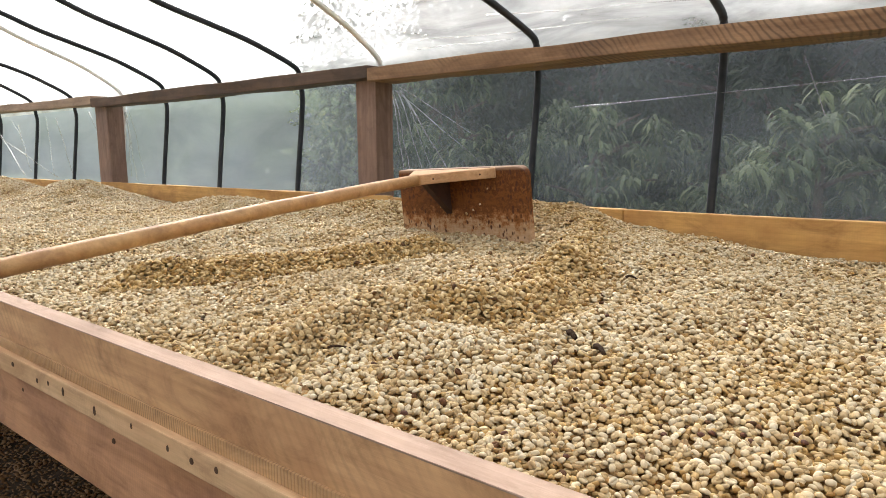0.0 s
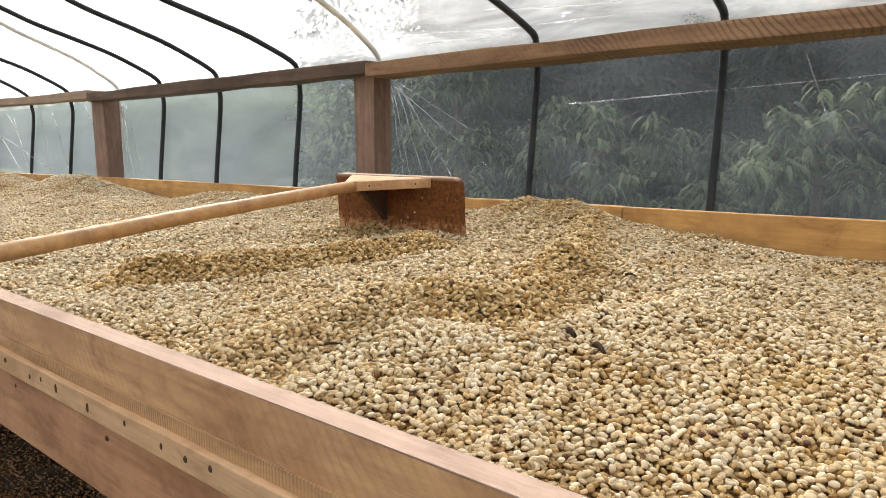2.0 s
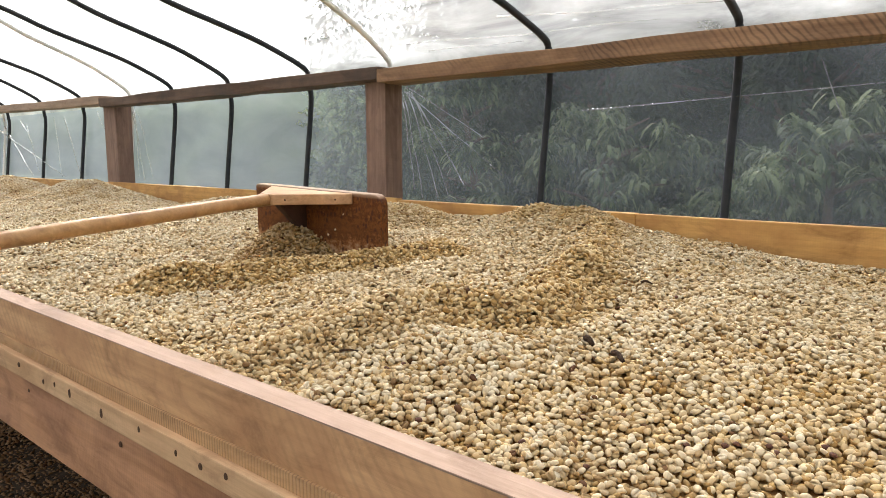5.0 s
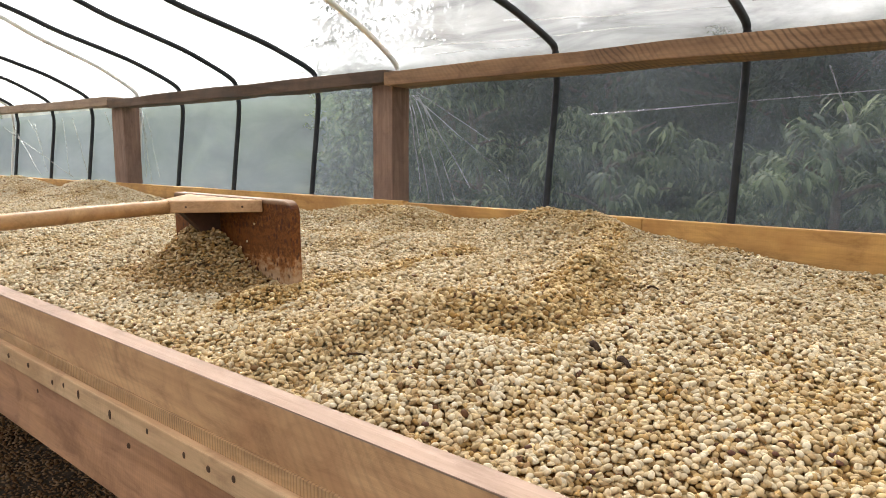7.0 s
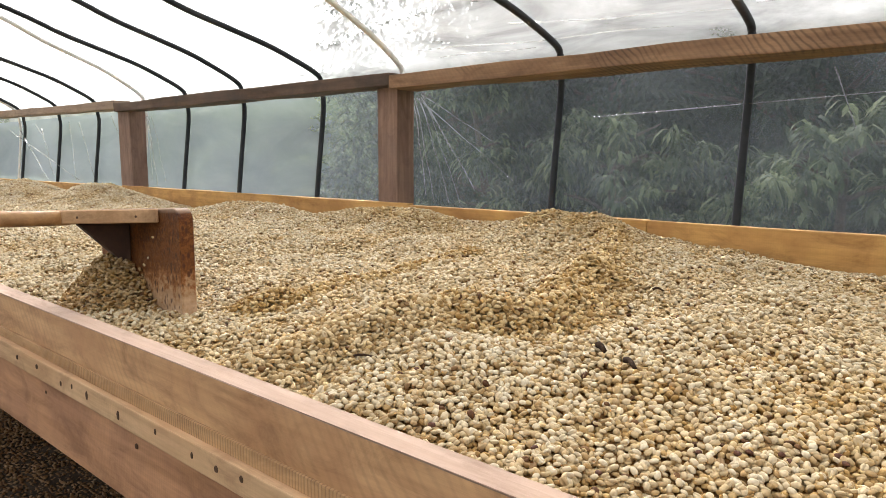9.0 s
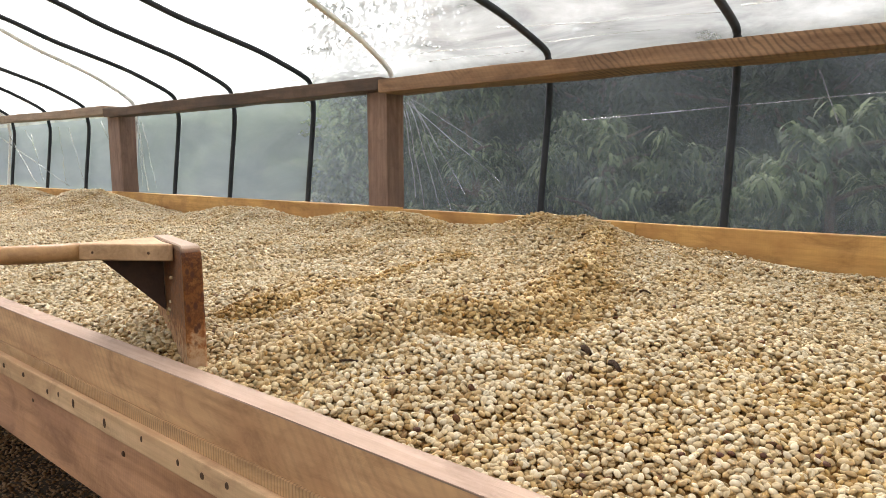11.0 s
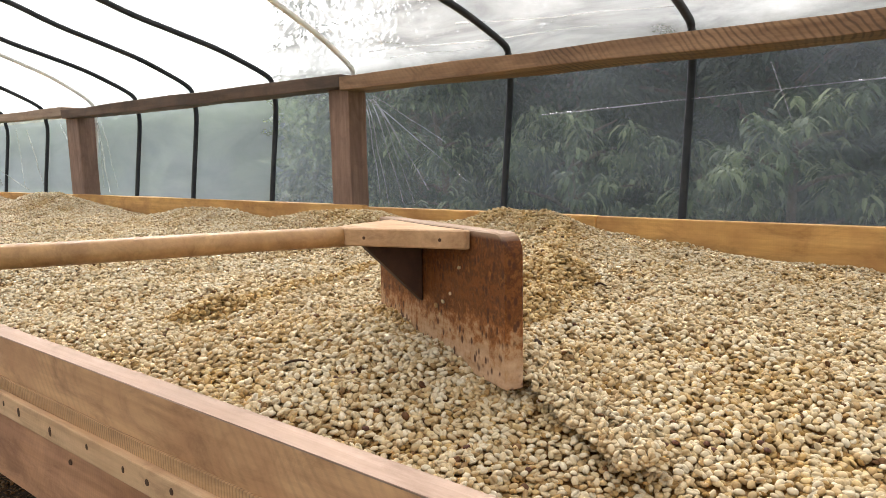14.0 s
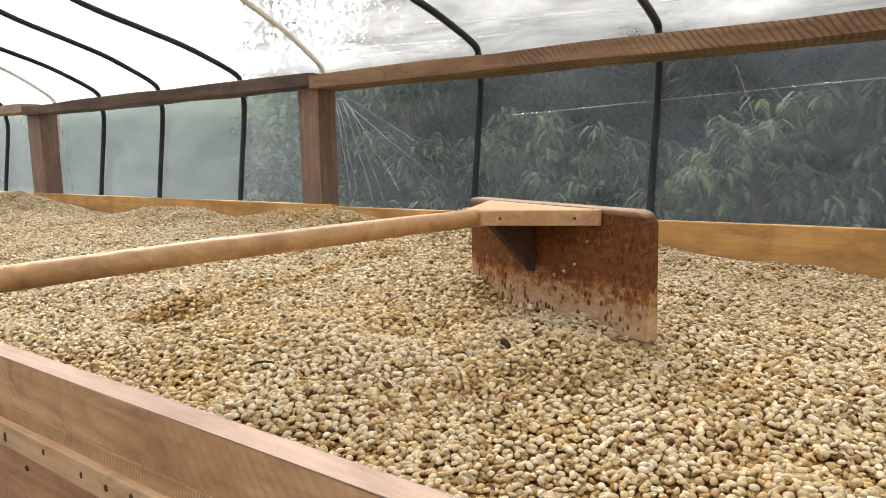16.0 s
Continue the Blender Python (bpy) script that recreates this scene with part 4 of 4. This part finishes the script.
def rosettes(centres, count, length, width, r):
    """Whorls of long leaves that rise from a shoot tip and hang over at their ends, as arrays."""
    n = len(centres) * count
    c = np.repeat(np.asarray(centres), count, axis=0) + r.normal(0, 0.02, (n, 3))
    h = r.uniform(0, 2 * np.pi, n)
    dip = r.normal(-0.25, 0.4, n)
    out = np.stack([np.cos(h), np.sin(h), np.zeros(n)], 1)
    side = np.stack([-np.sin(h), np.cos(h), r.normal(0, 0.25, n)], 1)
    L = (length * r.uniform(0.6, 1.2, n))[:, None]
    Wd = (width * r.uniform(0.7, 1.2, n))[:, None]
    z = np.array((0, 0, 1.0))
    a = c + out * L * 0.35 * np.cos(dip)[:, None] + z * L * (0.35 * np.sin(dip) + 0.12)[:, None]
    b = c + out * L * 0.68 * np.cos(dip)[:, None] + z * L * (0.5 * np.sin(dip) - 0.1)[:, None]
    e = c + out * L * 0.85 * np.cos(dip)[:, None] + z * L * (0.6 * np.sin(dip) - 0.42)[:, None]
    v = np.stack([c, a + side * Wd * 0.45, a - side * Wd * 0.45, b + side * Wd * 0.5, b - side * Wd * 0.5, e], 1)
    t = np.array([(0, 1, 2), (1, 3, 2), (2, 3, 4), (3, 5, 4)])[None] + (np.arange(n) * 6)[:, None, None]
    return v.reshape(-1, 3), t.reshape(-1, 3)


def tree(x, y, height, spread, seed, clumps=60, leaves=70, leaf=0.15, mat=LEAF, low=0.15, wide=0.32, tuft=0.26, whorled=False):
    r = np.random.default_rng(seed)
    t = thing("tree", "broadleaf tree with drooping green leaves behind the greenhouse", "tree", "trees behind the greenhouse", at=(x, y, FLOOR - 0.03))
    lean = r.normal(0, 0.08, 2) * height
    trunk = [(lean[0] * k / 6, lean[1] * k / 6, height * 0.85 * k / 6) for k in range(7)]
    stem = part("trunk", tube(trunk, 0.035 * height ** 0.6, 9, 0.35), BARK, t)
    tips = []
    for k in range(9):
        f = r.uniform(0.12, 0.95)
        a = r.uniform(0, 2 * math.pi)
        s = np.array((lean[0] * f, lean[1] * f, height * 0.85 * f))
        ln = spread * r.uniform(0.55, 1.0) * (1.1 - 0.5 * f)
        e = s + np.array((math.cos(a) * ln, math.sin(a) * ln, ln * r.uniform(0.2, 0.6)))
        m = (s + e) / 2 + np.array((0, 0, 0.08 * ln))
        part("limb", tube([tuple(s), tuple(m), tuple(e)], 0.014 * height ** 0.5, 6, 0.35), BARK, stem)
        tips += [m, e]
    c = []
    for k in range(clumps):
        a, f = r.uniform(0, 2 * math.pi), r.uniform(low, 1.0)
        rad = spread * math.sqrt(r.uniform(0.15, 1)) * (1.0 if f < 0.7 else 1.0 - 0.6 * (f - 0.7) / 0.3)
        c.append((lean[0] * f + math.cos(a) * rad, lean[1] * f + math.sin(a) * rad, height * f))
    V, T = leaf_cloud(np.array(c + [tuple(p) for p in tips]), tuft * spread ** 0.4, leaves, leaf, leaf * wide, 0.55, r)
    if whorled:
        # dense whorls at the shoot tips, gathered on a few boughs
        boughs = [np.array(p) for p in c[::5]]
        tipped = [b + r.normal(0, 1, 3) * np.array((0.13, 0.13, 0.09)) * spread ** 0.5 for b in boughs for _ in range(7)]
        V, T = rosettes(tipped, leaves, leaf, leaf * wide, r)
    me = tri_mesh("crown", V, T, mat)
    o = new("crown", me)
    o.parent = t
    return t


for k, (x, y, h, s) in enumerate(((-3.25, 4.7, 1.85, 0.40), (-2.15, 4.6, 1.65, 0.62), (-0.85, 4.6, 1.5, 0.60), (-2.75, 5.2, 1.35, 0.55), (-0.2, 4.9, 1.3, 0.6), (-1.55, 5.4, 1.2, 0.5),
                                  (-3.9, 5.4, 1.3, 0.5), (-7.4, 5.0, 0.8, 0.5), (-6.0, 5.0, 0.75, 0.45))):
    tree(x, y, h, s, 40 + k, clumps=52, leaves=20, leaf=0.145, low=0.26, wide=0.2, whorled=True)
# the last one stands out of view, added to shade the right foreground
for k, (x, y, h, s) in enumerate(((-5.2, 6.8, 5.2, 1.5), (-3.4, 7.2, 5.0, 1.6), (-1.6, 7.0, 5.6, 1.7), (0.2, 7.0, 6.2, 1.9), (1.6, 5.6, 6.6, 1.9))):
    tree(x, y, h, s, 55 + k, clumps=150, leaves=60, leaf=0.15, mat=LEAF_SHADE, low=0.05)
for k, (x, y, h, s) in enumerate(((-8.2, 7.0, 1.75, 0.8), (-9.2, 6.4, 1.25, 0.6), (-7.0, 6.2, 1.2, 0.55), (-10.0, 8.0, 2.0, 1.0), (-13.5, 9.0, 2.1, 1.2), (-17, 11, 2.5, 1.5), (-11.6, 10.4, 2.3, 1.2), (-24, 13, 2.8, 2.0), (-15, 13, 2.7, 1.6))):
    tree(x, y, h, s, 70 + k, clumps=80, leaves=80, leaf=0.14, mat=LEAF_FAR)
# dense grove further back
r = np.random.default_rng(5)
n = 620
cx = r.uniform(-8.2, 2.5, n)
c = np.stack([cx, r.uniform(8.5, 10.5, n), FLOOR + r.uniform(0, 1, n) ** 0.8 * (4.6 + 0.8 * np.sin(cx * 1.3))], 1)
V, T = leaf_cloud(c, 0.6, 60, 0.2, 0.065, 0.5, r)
tagged(new("grove", tri_mesh("grove", V, T, LEAF_SHADE)), "dense grove behind the trees, its shade put into the leaf colour", "foliage", kind="stuff")
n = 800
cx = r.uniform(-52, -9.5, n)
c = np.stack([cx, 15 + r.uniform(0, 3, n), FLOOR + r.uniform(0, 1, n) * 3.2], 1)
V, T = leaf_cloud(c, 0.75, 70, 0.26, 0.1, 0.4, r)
tagged(new("far_hedge", tri_mesh("far_hedge", V, T, LEAF_FAR)), "distant hedge and trees, leaf colour paled for hazy light", "foliage", kind="stuff")
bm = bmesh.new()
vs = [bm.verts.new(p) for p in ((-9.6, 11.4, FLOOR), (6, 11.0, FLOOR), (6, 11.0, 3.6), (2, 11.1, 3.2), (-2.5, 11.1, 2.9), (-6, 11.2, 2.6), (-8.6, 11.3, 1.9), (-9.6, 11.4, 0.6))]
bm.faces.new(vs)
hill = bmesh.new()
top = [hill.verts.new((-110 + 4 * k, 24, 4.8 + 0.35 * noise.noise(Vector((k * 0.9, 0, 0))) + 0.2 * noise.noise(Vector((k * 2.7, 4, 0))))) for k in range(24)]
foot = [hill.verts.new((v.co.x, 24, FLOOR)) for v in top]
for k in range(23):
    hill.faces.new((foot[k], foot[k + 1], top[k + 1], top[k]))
tagged(part("backdrop", hill, HILL), "flat sheet of distant woods, paled in colour for haze", "backdrop", kind="structure")
tagged(part("backdrop", bm, GROVE_SHADE), "flat sheet coloured as the deep shade of the wood behind", "backdrop", kind="structure")

# ---- movement ----
RAKE_ROWS = [
    (0, pose(-0.916, 1.258, 0.056, 5.1, -2.3, 1.0)),
    (0.5, pose(-0.955, 1.228, 0.051, 5.4, -2.6, 1.9)),
    (1, pose(-0.984, 1.213, 0.041, 5.3, -1.6, 2.9)),
    (1.5, pose(-1.016, 1.203, 0.029, 5.0, 0.7, 3.9)),
    (2, pose(-1.049, 1.195, 0.031, 4.2, 0.6, 5.1)),
    (2.5, pose(-1.063, 1.161, 0.029, 4.3, 1.6, 6.4)),
    (3, pose(-1.074, 1.130, 0.030, 4.3, 2.0, 7.7)),
    (3.5, pose(-1.093, 1.102, 0.026, 4.2, 2.7, 8.6)),
    (4, pose(-1.114, 1.076, 0.022, 3.9, 2.9, 8.7)),
    (6.5, pose(-1.133, 0.836, 0.019, 2.5, 1.1, 5.5)),
    (7, pose(-1.133, 0.782, 0.019, 1.7, 0.6, 4.2)),
    (7.5, pose(-1.134, 0.738, 0.016, -0.2, -0.1, 1.2)),
    (8.0, pose(-1.141, 0.689, 0.013, -1.0, -1.5, 0.7)),
    (8.5, pose(-1.136, 0.626, 0.009, -1.4, -2.3, 1.5)),
    (9.0, pose(-1.120, 0.589, 0.011, -1.6, -3.4, -4.9)),
    (11.5, pose(-0.784, 0.540, -0.010, -0.1, -3.0, -22.5)),
    (12.0, pose(-0.673, 0.546, -0.006, -1.1, -1.6, -23.8)),
    (12.5, pose(-0.591, 0.570, 0.004, -1.7, -1.6, -27.1)),
    (13.0, pose(-0.554, 0.618, 0.012, -1.5, -1.1, -28.4)),
    (13.5, pose(-0.530, 0.672, 0.016, -0.6, -1.2, -26.2)),
    (14.0, pose(-0.512, 0.750, 0.016, -0.7, -1.0, -25.0)),
    (14.5, pose(-0.495, 0.815, 0.015, 0.1, -1.5, -23.1)),
    (15.0, pose(-0.477, 0.878, 0.016, 0.1, -1.1, -21.1)),
    (15.5, pose(-0.454, 0.930, 0.020, 1.0, -0.4, -19.6)),
    (16, pose(-0.424, 0.973, 0.029, 2.0, 0.6, -18.5)),
]


def motions():
    walk(rake, RAKE_ROWS)
    # the pulled heap grows before the blade, then is levelled against the side board
    depth = {0: -0.10, 0.5: -0.085, 1: -0.07, 1.5: -0.06, 2: -0.05, 2.5: -0.045, 3: -0.04, 3.5: -0.034, 4: -0.03, 6.5: 0.0, 7: 0.0, 7.5: 0.0, 8.0: -0.004, 8.5: -0.010, 9.0: -0.022}
    rows = [(t, Matrix.Translation((0, 0, depth[t])) @ m) for t, m in RAKE_ROWS if t in depth]
    rows += [(9.8, pose(-1.14, 0.66, -0.06, 0, 0, 0)), (10.6, pose(-1.14, 0.68, -0.13, 0, 0, 0)), (16.0, pose(-1.14, 0.68, -0.13, 0, 0, 0))]
    walk(pull_heap, rows)
    sink = {11.5: -0.06, 12.0: -0.03, 12.5: -0.006, 13.0: 0.002, 13.5: 0.002, 14.0: -0.005, 14.5: -0.013, 15.0: -0.016, 15.5: -0.019, 16: -0.025}
    rows = [(0, pose(-0.80, 0.62, -0.13, 0, 0, -23)), (10.8, pose(-0.80, 0.62, -0.13, 0, 0, -23))]
    rows += [(t, Matrix.Translation((0, 0, sink[t])) @ m) for t, m in RAKE_ROWS if t in sink]
    walk(push_heap, rows)
    # ridges shoved aside by the strokes
    o = Vector(left_ridge.location)
    walk(left_ridge, [(0, pose(*o)), (4.4, pose(*o)), (5.4, pose(o.x + 0.05, o.y, -0.006, 0, 0, 10)), (6.4, pose(o.x + 0.11, o.y + 0.02, -0.014, 0, 0, 26)),
                      (7.4, pose(o.x + 0.14, o.y + 0.04, -0.016, 0, 0, 35)), (16, pose(o.x + 0.14, o.y + 0.04, -0.016, 0, 0, 35))])
    o = Vector(front_ridge.location)
    walk(front_ridge, [(0, pose(*o)), (11.9, pose(*o)), (12.5, pose(o.x + 0.10, o.y, -0.013, 0, 0, -8)), (13.2, pose(o.x + 0.21, o.y + 0.02, -0.031, 0, 0, -18)),
                       (14.2, pose(o.x + 0.26, o.y + 0.10, -0.036, 0, 0, -26)), (16, pose(o.x + 0.27, o.y + 0.11, -0.025, 0, 0, -26))])
    o = Vector(lobe.location)
    walk(lobe, [(0, pose(*o)), (13.4, pose(*o)), (14.2, pose(o.x + 0.02, o.y + 0.07, -0.008, 0, 0, -8)), (15.2, pose(o.x + 0.05, o.y + 0.17, -0.026, 0, 0, -14)),
                (16, pose(o.x + 0.07, o.y + 0.24, -0.036, 0, 0, -16))])


motions()
